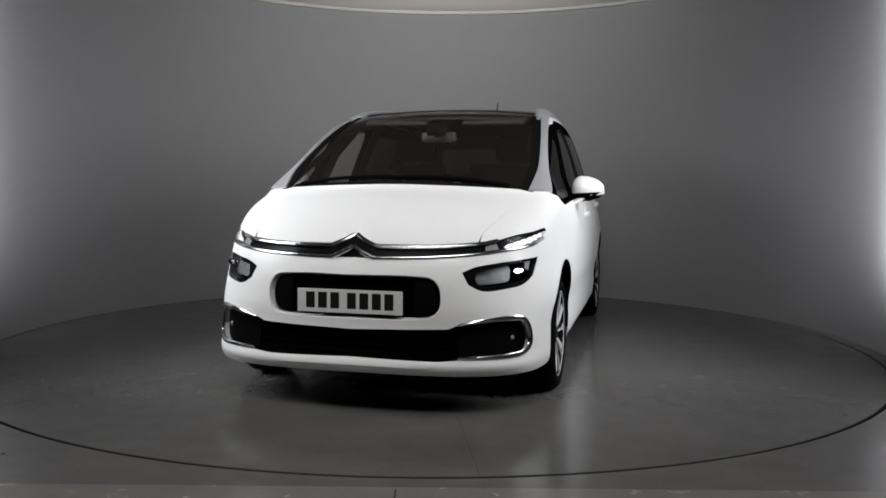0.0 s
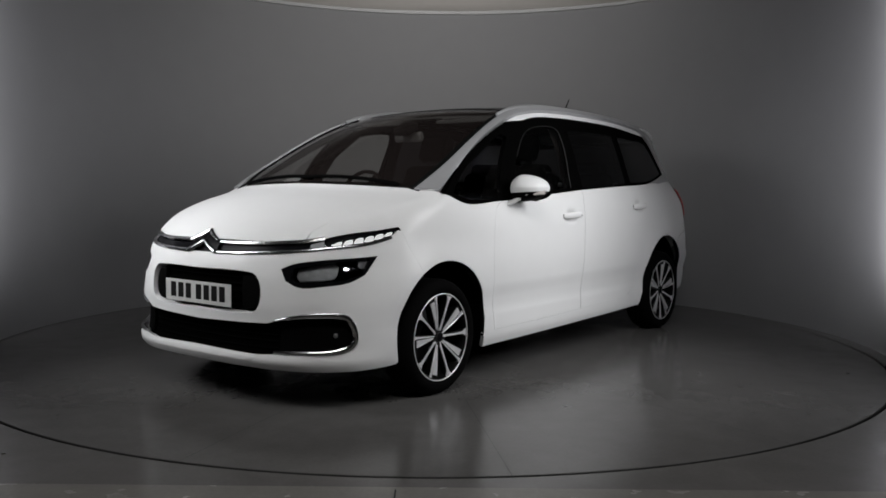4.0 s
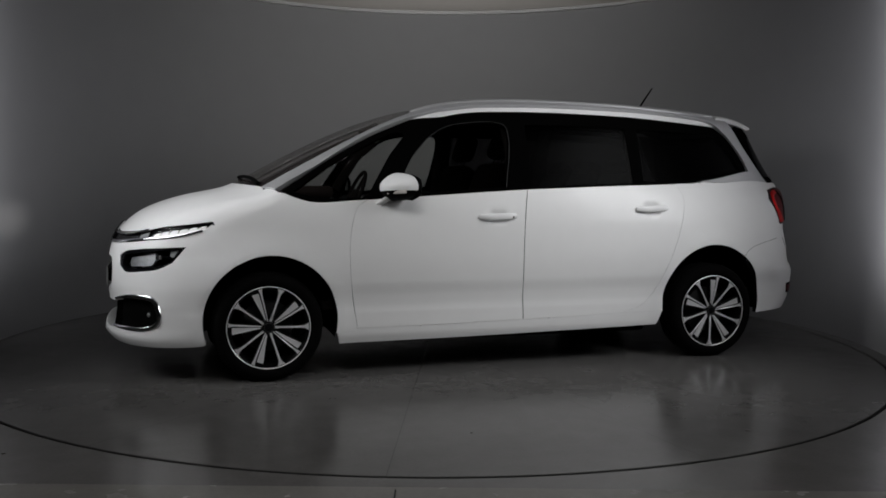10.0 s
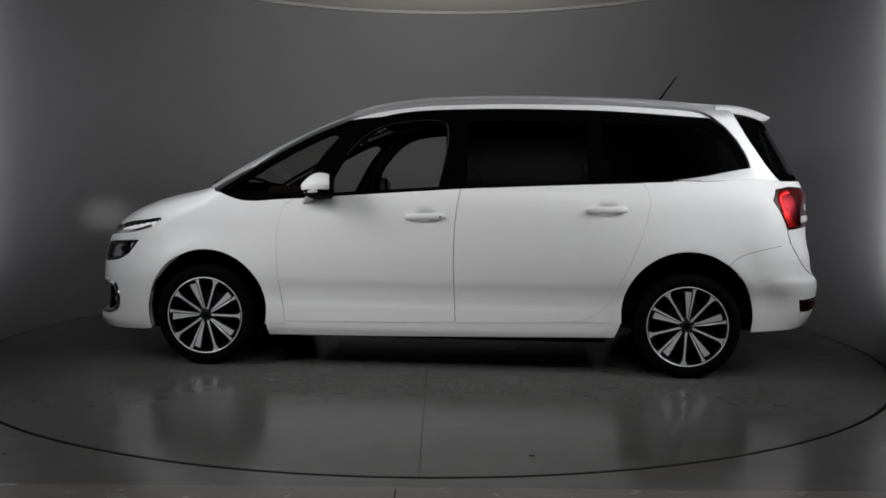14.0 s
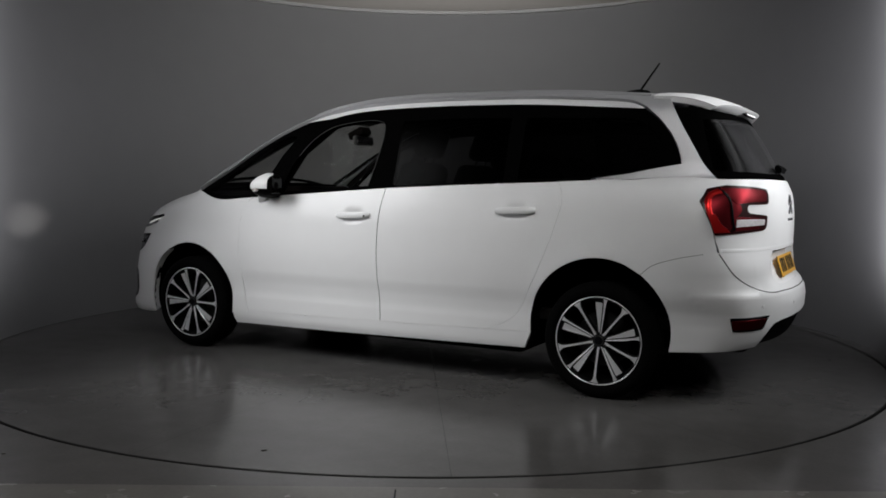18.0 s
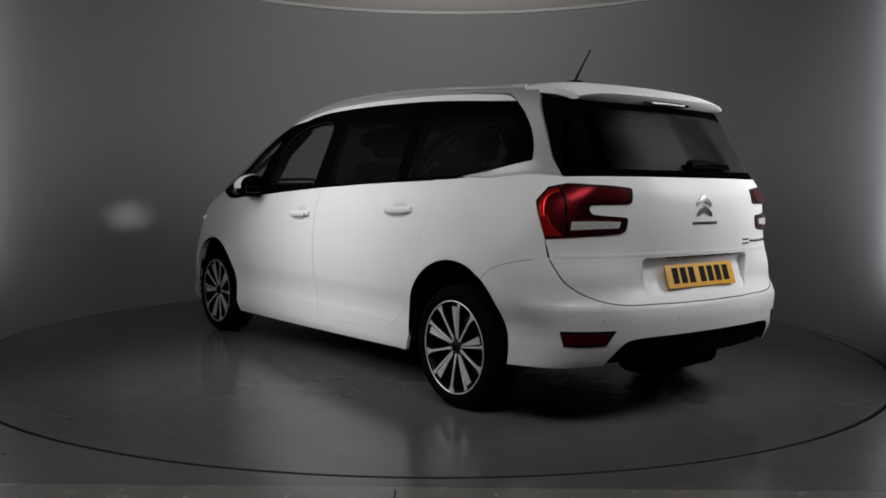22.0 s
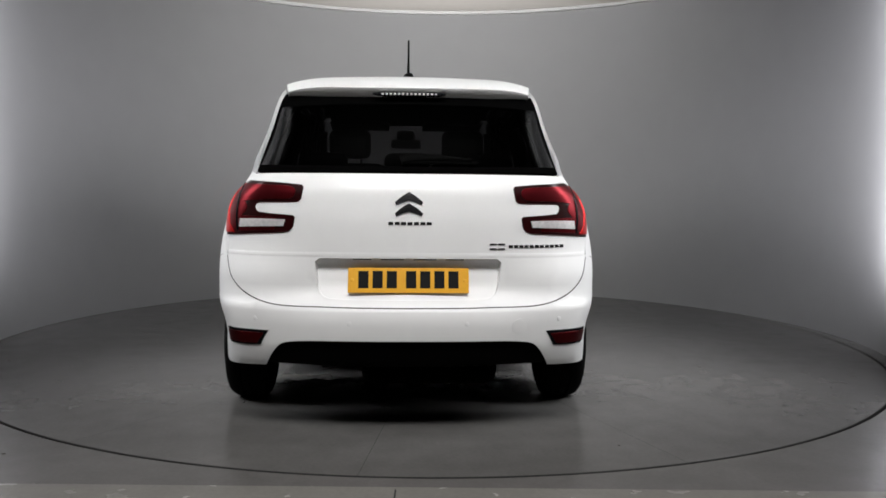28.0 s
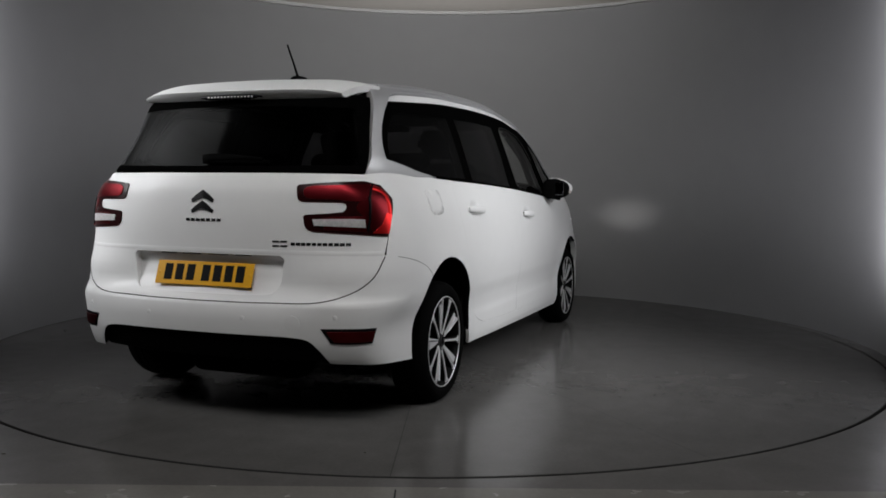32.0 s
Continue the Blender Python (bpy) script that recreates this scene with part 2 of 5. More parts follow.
def sheet(chart, loop, holes=(), out=0.0, deep=0.02, gap=0.003, step=0.03, edge=0.002):
    """Vertices, faces and normals of a panel that lies on the surface inside an outline, with a turned-in edge."""
    from mathutils.geometry import delaunay_2d_cdt
    rings = [loop, *holes]
    lo, hi = loop.min(0), loop.max(0)
    gx, gy = np.meshgrid(np.arange(lo[0], hi[0], step), np.arange(lo[1], hi[1], step))
    grid = np.stack([gx.ravel(), gy.ravel()], -1)
    grid = grid[inside(grid, loop)]
    for r in rings:
        if len(grid):
            grid = grid[away(grid, r) > step * 0.45]
    for r in holes:
        if len(grid):
            grid = grid[~inside(grid, r)]
    verts, edges = [], []
    for r in rings:
        n = len(verts)
        verts += [Vector(p) for p in r]
        edges += [(n + i, n + (i + 1) % len(r)) for i in range(len(r))]
    verts += [Vector(p) for p in grid]
    vs, _, fs, *_ = delaunay_2d_cdt(verts, edges, [], 0, 1e-6)
    uv = np.array([tuple(v) for v in vs])
    tri = np.array([f for f in fs if len(f) == 3])
    mid = uv[tri].mean(1)
    ok = inside(mid, loop)
    for r in holes:
        ok &= ~inside(mid, r)
    tri = tri[ok]
    p = lift(chart, uv)
    n = normal(p)
    fn = np.cross(p[tri[:, 1]] - p[tri[:, 0]], p[tri[:, 2]] - p[tri[:, 0]])
    flip = (fn * n[tri[:, 0]]).sum(1) < 0
    tri[flip] = tri[flip][:, [0, 2, 1]]
    count = {}
    for f in tri:
        for a, b in ((f[0], f[1]), (f[1], f[2]), (f[2], f[0])):
            count[(a, b)] = count.get((a, b), 0) + 1
    border = [(a, b) for a, b in count if (b, a) not in count]
    side = np.zeros_like(p)
    for a, b in border:
        d = p[b] - p[a]
        d = d / max(np.linalg.norm(d), 1e-9)
        for k in (a, b):
            side[k] += np.cross(d, n[k])
    length = np.linalg.norm(side, axis=1, keepdims=True)
    side = np.where(length > 1e-6, side / np.maximum(length, 1e-9), 0)
    p = p + n * out - side * gap
    faces = [tuple(int(i) for i in f) for f in tri]
    if deep and border:
        ids = sorted({k for e in border for k in e})
        at = {k: len(p) + i for i, k in enumerate(ids)}
        at2 = {k: len(p) + len(ids) + i for i, k in enumerate(ids)}
        base_n, base_p = n[ids], p[ids]
        p = np.vstack([p, base_p + side[ids] * edge * 0.7 - base_n * edge, base_p + side[ids] * edge * 0.7 - base_n * deep])
        n = np.vstack([n, side[ids], side[ids]])
        faces += [(b, a, at[a], at[b]) for a, b in border]
        faces += [(at[b], at[a], at2[a], at2[b]) for a, b in border]
    return p, faces, n


def panel(name, chart, segs, material, parent, label="", holes=(), sides=2, lip=False, **kw):
    """A panel of the car's skin; sides=2 builds its mirror image too, as a part of its own."""
    step = kw.get("step", 0.03)
    loop = segs if isinstance(segs, np.ndarray) else outline(chart, segs, min(step * 0.7, 0.02))
    cuts = [h if isinstance(h, np.ndarray) else outline(chart, h, min(step * 0.7, 0.02)) for h in holes]
    p, f, n = sheet(chart, loop, cuts, **kw)
    # white panels get their deep turned-in edge blackened, as shade in the gaps
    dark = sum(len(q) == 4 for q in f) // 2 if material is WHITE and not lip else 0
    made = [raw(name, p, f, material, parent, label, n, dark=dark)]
    if sides == 2:
        flip = np.array([1, -1, 1])
        made.append(raw(name, p * flip, [q[::-1] for q in f], material, parent, label, n * flip, dark=dark))
    return made


def mirrored(segs):
    """The right half of an outline whose left half runs from the centre line to the centre line."""
    other = {"s": lambda q: ("p", *(place(q) * np.array([1, -1, 1]))), "p": lambda q: ("p", q[1], -q[2], q[3]),
             "t": lambda q: ("t", q[1], -q[2]), "f": lambda q: ("f", -q[1], q[2]), "r": lambda q: ("r", -q[1], q[2])}
    return [[other[q[0]](q) for q in seg[::-1]] for seg in segs[::-1]]


def strip(name, chart, points, width, height, material, parent, label="", out=0.0, sides=2, step=0.02, taper=None):
    """A moulding that follows a line on the surface."""
    uv = smooth_line(np.array([into(chart, place(q)) for q in points]), step)
    p = lift(chart, uv)
    n = normal(p)
    p = p + n * out
    made = []
    for k in range(sides):
        m = np.array([1, -1 if k else 1, 1])
        made.append(part(name, tube(p * m, 0, 10, flat=(width, height, n * m), taper=[taper(i / (len(p) - 1)) for i in range(len(p))] if taper else None), material, parent, label, smooth=True))
    return made


def arch(c, a0, a1, n=9):
    """Places along a wheel arch, from angle a0 to a1."""
    return [("s", c[0] + c[2] * math.cos(radians(a)), c[1] + c[2] * math.sin(radians(a))) for a in np.linspace(a0, a1, n)]

# ---- the car's outer surface: x forward, y to its left, z up, origin between the axles ----
def curve(*pairs):
    """A smooth curve through (a, b) pairs, as a function of arrays."""
    xs = np.array([p[0] for p in pairs], float)
    ys = np.array([p[1] for p in pairs], float)
    h, d = np.diff(xs), np.diff(ys) / np.diff(xs)
    m = np.zeros(len(xs))
    m[0], m[-1] = d[0], d[-1]
    for i in range(1, len(xs) - 1):
        if d[i - 1] * d[i] > 0:
            w1, w2 = 2 * h[i] + h[i - 1], h[i] + 2 * h[i - 1]
            m[i] = (w1 + w2) / (w1 / d[i - 1] + w2 / d[i])
    q = np.linspace(xs[0], xs[-1], 1500)
    i = np.clip(np.searchsorted(xs, q) - 1, 0, len(xs) - 2)
    s = (q - xs[i]) / h[i]
    v = ((1 + 2 * s) * (1 - s) ** 2 * ys[i] + s * (1 - s) ** 2 * h[i] * m[i]
         + s * s * (3 - 2 * s) * ys[i + 1] + s * s * (s - 1) * h[i] * m[i + 1])
    return lambda a: np.interp(a, q, v)


SIDE_W = curve((0.0, 0.80), (0.19, 0.862), (0.24, 0.880), (0.30, 0.884), (0.37, 0.884), (0.40, 0.882), (0.46, 0.887), (0.55, 0.904), (0.70, 0.913), (0.85, 0.909), (0.95, 0.897), (1.05, 0.872),
               (1.12, 0.845), (1.30, 0.788), (1.40, 0.752), (1.48, 0.718), (1.58, 0.662), (1.75, 0.55))
TAPER = curve((-2.6, 0.30), (-2.2, 0.150), (-2.0, 0.095), (-1.8, 0.058), (-1.4, 0.032), (-0.8, 0.005), (-0.4, 0.0), (0.7, 0.0), (1.1, 0.014), (1.42, 0.030), (1.7, 0.068), (2.0, 0.14), (2.6, 0.40))
REAR_IN = curve((0.0, 0.92), (0.45, 0.81), (0.60, 0.51), (0.75, 0.55), (0.9, 0.95), (1.02, 1.3), (1.15, 2.15), (1.4, 3.0), (1.75, 2.7))
FRONT_IN = curve((0.0, 0.25), (0.58, 0.25), (0.74, 0.7), (0.88, 1.0), (1.75, 1.1))
NOSE = curve((0.0, 2.10), (0.15, 2.20), (0.20, 2.27), (0.25, 2.305), (0.32, 2.285), (0.42, 2.28), (0.52, 2.292), (0.62, 2.290), (0.70, 2.277), (0.76, 2.255), (0.82, 2.225), (0.90, 2.17), (1.1, 1.95), (1.75, 1.2))
NOSE_DROP = curve((0.0, 0.0), (0.26, 0.014), (0.40, 0.042), (0.52, 0.085), (0.62, 0.140), (0.72, 0.235), (0.80, 0.36), (0.88, 0.56), (1.0, 1.0))
TAIL = curve((0.0, 2.05), (0.22, 2.17), (0.32, 2.25), (0.42, 2.285), (0.50, 2.29), (0.555, 2.28), (0.60, 2.235), (0.66, 2.212), (0.75, 2.212), (0.90, 2.215), (1.04, 2.205), (1.12, 2.175), (1.20, 2.125), (1.35, 2.04),
             (1.49, 1.95), (1.60, 1.87), (1.75, 1.72))
TAIL_DROP = curve((0.0, 0.0), (0.26, 0.012), (0.45, 0.042), (0.58, 0.076), (0.70, 0.132), (0.79, 0.205), (0.86, 0.32), (1.0, 0.75))
TOP = curve((-2.6, 1.48), (-2.1, 1.535), (-1.8, 1.575), (-1.5, 1.604), (-1.1, 1.624), (-0.7, 1.632), (-0.3, 1.634), (0.1, 1.624), (0.3, 1.606), (0.5, 1.573), (0.7, 1.513), (0.9, 1.433),
            (1.1, 1.338), (1.3, 1.234), (1.5, 1.124), (1.60, 1.076), (1.70, 1.052), (1.86, 1.018), (2.05, 0.952), (2.2, 0.868), (2.35, 0.74), (2.6, 0.4))
FLARE_F, FLARE_R = (1.405, 0.335, 0.368), (-1.415, 0.360, 0.372)


HANDLES = ((0.088, 0.914), (-0.951, 0.962))


def smax(a, b, k):
    h = np.clip(0.5 + 0.5 * (a - b) / k, 0, 1)
    return b + (a - b) * h + k * h * (1 - h)


def body(p):
    """Below zero inside the car, above zero outside."""
    x, y, z = p[..., 0], np.abs(p[..., 1]), p[..., 2]
    taper = TAPER(x) * np.where(x < 0, REAR_IN(z), FRONT_IN(z))
    flare = 0.0
    for cx, cz, r in (FLARE_F, FLARE_R):
        d = np.hypot(x - cx, z - cz) - r
        flare = flare + 0.012 * np.exp(-(d / 0.075) ** 2)
    cup = sum(np.exp(-((x - cx) / 0.055) ** 4 - ((z - cz) / 0.029) ** 2) for cx, cz in HANDLES)
    lean = 0.032 * np.clip((x - 0.45) / 0.6, 0, 1) ** 1.5 * np.clip((z - 1.04) / 0.14, 0, 1)
    side = y - SIDE_W(z) * (1 - taper) - flare + 0.024 * cup + lean
    front = x - (NOSE(z) - NOSE_DROP(y) * (0.76 + 0.24 * np.clip((z - 0.42) / 0.28, 0, 1)))
    rear = -x - (TAIL(z) - TAIL_DROP(y) + 0.044 * np.exp(-((z - 0.665) / 0.115) ** 2) * np.clip((y - 0.40) / 0.25, 0, 1))
    bow = 0.23 * np.clip((x + 0.6) / 0.8, 0, 1) + 0.13 * np.clip((x - 1.3) / 0.4, 0, 1)
    top = (z - TOP(x + bow * y * y) + (0.05 + 0.02 * np.clip(-x - 0.2, 0, 1)) * y * y) * 0.85
    k = 0.07 - 0.028 * np.clip((x - 0.35) / 0.3, 0, 1) + 0.078 * np.clip((x - 1.3) / 0.5, 0, 1)
    return smax(smax(side, top, k), smax(front * 0.8, rear * 0.8, 0.02), 0.06)


def normal(p):
    e = 0.004
    g = np.stack([body(p + np.eye(3)[i] * e) - body(p - np.eye(3)[i] * e) for i in range(3)], -1)
    return g / np.linalg.norm(g, axis=-1, keepdims=True)


# charts: flat coordinates (u, v) and the straight lines along which they meet the surface
def chart_side(u, v):
    return np.stack([u, 0 * u, v], -1), np.stack([0 * u, 1 + 0 * u, 0 * u], -1)


def chart_top(u, v):
    return np.stack([u, v, 0.5 + 0 * u], -1), np.stack([0 * u, 0 * u, 1 + 0 * u], -1)


C45, S45 = math.cos(radians(48)), math.sin(radians(48))


def chart_diag(u, v):
    return np.stack([u, -S45 * v, 1.0 + C45 * v], -1), np.stack([0 * u, C45 + 0 * u, S45 + 0 * u], -1)


ARC = 0.85


def chart_nose(u, v):
    return np.stack([1.3 + 0 * u, 0 * u, v], -1), np.stack([np.cos(u / ARC), np.sin(u / ARC), 0 * u], -1)


def chart_tail(u, v):
    return np.stack([-1.4 + 0 * u, 0 * u, v], -1), np.stack([-np.cos(u / ARC), np.sin(u / ARC), 0 * u], -1)


def chart_ahead(u, v):
    return np.stack([0.6 + 0 * u, u, v], -1), np.stack([1 + 0 * u, 0 * u, 0 * u], -1)


def chart_behind(u, v):
    return np.stack([-0.6 + 0 * u, u, v], -1), np.stack([-1 + 0 * u, 0 * u, 0 * u], -1)


def into(chart, p):
    """The chart's coordinates of places p."""
    x, y, z = p[..., 0], p[..., 1], p[..., 2]
    if chart is chart_side:
        return np.stack([x, z], -1)
    if chart is chart_top:
        return np.stack([x, y], -1)
    if chart is chart_diag:
        return np.stack([x, C45 * (z - 1.0) - S45 * y], -1)
    if chart is chart_nose:
        return np.stack([ARC * np.arctan2(y, x - 1.3), z], -1)
    return np.stack([ARC * np.arctan2(y, -1.4 - x), z], -1)


def lift(chart, uv):
    """Places on the surface for chart coordinates."""
    uv = np.asarray(uv, float)
    base, way = chart(uv[..., 0], uv[..., 1])
    lo, hi = np.zeros(uv.shape[:-1]), np.full(uv.shape[:-1], 1.9)
    for _ in range(26):
        mid = (lo + hi) / 2
        out = body(base + way * mid[..., None]) > 0
        hi, lo = np.where(out, mid, hi), np.where(out, lo, mid)
    return base + way * hi[..., None]

# ---- the photo booth: round wall, turntable, floor ----
def noise_floor(name, colour, rough, streak=0.15):
    """Worn floor paint: wide mottling, smaller stains and fine dirt, which also break up its gloss."""
    m = mat(name, colour, rough, grain=streak, scale=1.9, spec=0.31, detail=5)
    t = m.node_tree
    b = t.nodes["Principled BSDF"]
    co = [n for n in t.nodes if n.type == "TEX_COORD"][0]
    base = b.inputs["Base Color"].links[0].from_socket
    level = []
    for scale, detail, low, high in ((7.0, 6, 0.93, 1.05), (55.0, 4, 0.95, 1.04)):
        n, r = t.nodes.new("ShaderNodeTexNoise"), t.nodes.new("ShaderNodeMapRange")
        n.inputs["Scale"].default_value, n.inputs["Detail"].default_value = scale, detail
        r.inputs["From Min"].default_value, r.inputs["From Max"].default_value = 0.3, 0.7
        r.inputs["To Min"].default_value, r.inputs["To Max"].default_value = low, high
        t.links.new(co.outputs["Object"], n.inputs["Vector"])
        t.links.new(n.outputs["Fac"], r.inputs["Value"])
        level.append((n, r))
    both, mul = t.nodes.new("ShaderNodeMath"), t.nodes.new("ShaderNodeVectorMath")
    both.operation, mul.operation = "MULTIPLY", "SCALE"
    t.links.new(level[0][1].outputs[0], both.inputs[0])
    t.links.new(level[1][1].outputs[0], both.inputs[1])
    t.links.new(base, mul.inputs[0])
    t.links.new(both.outputs[0], mul.inputs["Scale"])
    t.links.new(mul.outputs[0], b.inputs["Base Color"])
    gloss = t.nodes.new("ShaderNodeMapRange")
    gloss.inputs["From Min"].default_value, gloss.inputs["From Max"].default_value = 0.3, 0.7
    gloss.inputs["To Min"].default_value, gloss.inputs["To Max"].default_value = rough - 0.03, rough + 0.05
    t.links.new(level[0][0].outputs["Fac"], gloss.inputs["Value"])
    t.links.new(gloss.outputs[0], b.inputs["Roughness"])
    return m


FLOOR = noise_floor("grey_floor_paint", (0.118, 0.114, 0.111), 0.20)
DISC = noise_floor("turntable_paint", (0.115, 0.112, 0.109), 0.19)
COVER = noise_floor("worn_cover_plate", (0.185, 0.178, 0.165), 0.24)
WALL = mat("grey_wall_paint", (0.295, 0.292, 0.295), 0.75, grain=0.03, scale=5, bump=0.02)
TRIM = mat("white_cornice", (0.56, 0.555, 0.55), 0.5, grain=0.03)
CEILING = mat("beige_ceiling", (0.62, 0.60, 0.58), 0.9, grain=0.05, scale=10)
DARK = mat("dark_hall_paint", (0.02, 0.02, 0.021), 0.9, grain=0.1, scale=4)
GAP = mat("gap_shadow", (0.01, 0.01, 0.01), 0.9, grain=0.1)
STEEL = mat("worn_bolt_steel", (0.06, 0.055, 0.05), 0.5, metal=0.6, grain=0.2)

R_WALL, WALL_C = 3.015, (0.045, 0.02)


def ring(name, r0, r1, z0, z1, material, arc=(0, 360), at=(0, 0, 0), steps=160, parent=None, kind="structure"):
    ob = part(name, lathe([(r0, z0), (r1, z0), (r1, z1), (r0, z1)], "z", at, steps, closed=True, arc=arc), material, parent, smooth=True)
    return tagged(ob, kind=kind) if parent is None else ob


# the hall's floor lies round the turntable's pit
bm = bmesh.new()
N = 160
inner = [bm.verts.new((2.956 * math.cos(2 * math.pi * i / N), 2.956 * math.sin(2 * math.pi * i / N), 0)) for i in range(N)]
low = [bm.verts.new((v.co.x, v.co.y, -0.12)) for v in inner]
outer = []
for i in range(N):
    a = 2 * math.pi * i / N
    k = 9.0 / max(abs(math.cos(a)), abs(math.sin(a)))
    outer.append(bm.verts.new((k * math.cos(a), k * math.sin(a), 0)))
for i in range(N):
    j = (i + 1) % N
    bm.faces.new((inner[i], outer[i], outer[j], inner[j]))
    bm.faces.new((low[i], inner[i], inner[j], low[j]))
bm.faces.new(low)
tagged(part("floor", bm, FLOOR), "smooth worn grey painted concrete floor around the turntable", kind="structure")

MOUTH = 15.5
tagged(ring("wall_round", R_WALL, R_WALL + 0.12, 0.0, 2.868, WALL, (-MOUTH, 180 + MOUTH), (*WALL_C, 0)), "smooth curved grey booth wall, softly lit")
tagged(ring("trim", R_WALL - 0.022, R_WALL + 0.12, 2.870, 2.902, TRIM, (-MOUTH, 180 + MOUTH), (*WALL_C, 0)), "white cornice ring on top of the wall")
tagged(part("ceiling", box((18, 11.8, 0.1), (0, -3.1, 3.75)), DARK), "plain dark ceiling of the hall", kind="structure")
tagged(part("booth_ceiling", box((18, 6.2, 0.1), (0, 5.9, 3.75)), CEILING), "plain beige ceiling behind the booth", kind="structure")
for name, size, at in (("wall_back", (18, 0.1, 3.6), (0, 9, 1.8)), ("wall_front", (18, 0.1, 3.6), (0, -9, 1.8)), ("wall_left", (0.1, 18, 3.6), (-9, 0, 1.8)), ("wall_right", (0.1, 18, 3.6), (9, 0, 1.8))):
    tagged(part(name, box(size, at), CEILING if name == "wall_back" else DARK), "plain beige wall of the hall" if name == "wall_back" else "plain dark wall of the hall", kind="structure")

# the turntable: a flat disc with a rim
turntable = tagged(new("turntable"), "large round grey turntable flush with the floor, with faint plate joints", "turntable")
part("disc", lathe([(0.0, -0.020), (2.90, -0.020), (2.90, -0.10), (0.0, -0.10)], "z", steps=96), GAP, turntable)
for k in range(14):
    a0 = 18.6 + 360 / 14 * k
    bm = bmesh.new()
    rows = []
    for r, z in ((0.03, 0.0), (0.8, 0.0), (1.6, 0.0), (2.3, 0.0), (2.932, 0.0), (2.936, -0.003), (2.936, -0.03)):
        cut = math.degrees(0.0012 / r)
        rows.append([bm.verts.new((r * math.cos(radians(a)), r * math.sin(radians(a)), z)) for a in np.linspace(a0 + cut, a0 + 360 / 14 - cut, 15)])
    for a, b in zip(rows, rows[1:]):
        for i in range(14):
            bm.faces.new((a[i], b[i], b[i + 1], a[i + 1]))
    part("plate", bm, DISC, turntable, smooth=True)
part("rim", lathe([(2.934, -0.10), (2.934, -0.001), (2.941, -0.003), (2.941, -0.10)], "z", steps=200), GAP, turntable, "dark rubber edge")
for x, y, r in ((-0.715, 2.605, 0.013), (-2.55, -0.72, 0.006), (0.5, 2.30, 0.005)):
    part("bolt_head", lathe([(0.0, 0.003), (r * 0.7, 0.003), (r, 0.001), (r, -0.004)], "z", (x, y, 0), 16), STEEL, turntable, smooth=True)

# a bolted cover plate lies along the front edge of the turntable
bolt = None
for x, y in ((-1.70, -2.68), (-1.416, -3.035), (-1.27, -3.045), (-0.98, -3.06), (-0.42, -3.05), (0.20, -3.07), (0.458, -3.075), (0.80, -3.075), (1.20, -3.08)):
    if bolt is None:
        bolt = tagged(part("floor_bolt", lathe([(0.0, 0.004), (0.006, 0.004), (0.009, 0.001), (0.009, -0.004)], "z", steps=14), STEEL, smooth=True), "small dark steel bolt head in the floor", "bolt", group="bolts along the floor plate")
        bolt.matrix_basis = pose(x, y, 0)
    else:
        copy_thing(bolt, pose(x, y, 0))
tagged(part("floor_plate", box((6.0, 1.2, 0.004), (0, -3.04 - 0.62, 0.002), Euler((0, 0, radians(-0.8))).to_matrix(), bevel=0.001, seg=1), COVER), "grey painted steel floor plate", kind="structure")
tagged(part("floor_joint", box((0.006, 0.5, 0.002), (-0.115, -3.34, 0.0052)), GAP), "dark joint in the floor plate", kind="structure")
# faint vertical creases in the wall's skin, at shoulder height
wall = [o for o in bpy.data.objects if o.name == "wall_round"][0]
for angle, z0, z1, wide in ((154.9, 0.70, 1.06, 0.012), (153.6, 0.74, 1.02, 0.010), (151.8, 0.72, 1.00, 0.014), (22.6, 0.62, 0.95, 0.012), (20.4, 0.66, 0.97, 0.010), (18.9, 0.60, 0.98, 0.014), (16.6, 0.58, 0.99, 0.016), (14.2, 0.64, 0.90, 0.010)):
    a = radians(angle)
    x, y = WALL_C[0] + (R_WALL + 0.0015) * math.cos(a), WALL_C[1] + (R_WALL + 0.0015) * math.sin(a)
    part("crease", tube([(x, y, z0 + (z1 - z0) * i / 10) for i in range(11)], 0, 8, flat=(wide * 2.2, 0.0020, [(-math.cos(a), -math.sin(a), 0)] * 11), taper=[0.15 + 0.85 * math.sin(math.pi * i / 10) for i in range(11)]), WALL, wall, smooth=True)

# ---- the car ----
car = tagged(new("car"), "white seven-seat family car with silver roof bars, parked on the turntable", "car")

# bonnet and wings
HOOD_SIDE = [("t", 2.05, 0.578), ("t", 1.934, 0.625), ("t", 1.72, 0.662), ("t", 1.55, 0.675), ("t", 1.43, 0.700)]
HOOD_FRONT = [("t", 2.096, 0.568), ("t", 2.15, 0.46), ("t", 2.195, 0.32), ("t", 2.214, 0.16), ("t", 2.218, 0.0)]
COWL = [("t", 1.42, 0.700), ("t", 1.50, 0.42), ("t", 1.54, 0.2), ("t", 1.55, 0.0)]
half = [HOOD_FRONT[::-1], HOOD_SIDE, COWL]
panel("bonnet", chart_top, half + mirrored(half), WHITE, car, sides=1, gap=0.0018, lip=True)
DOOR1 = [("s", 0.869, 1.009), ("s", 0.928, 0.966), ("s", 0.964, 0.851), ("s", 0.974, 0.686), ("s", 0.962, 0.52), ("s", 0.926, 0.278)]
DOOR2 = [("s", -0.114, 1.076), ("s", -0.092, 0.943), ("s", -0.079, 0.696), ("s", -0.091, 0.293)]
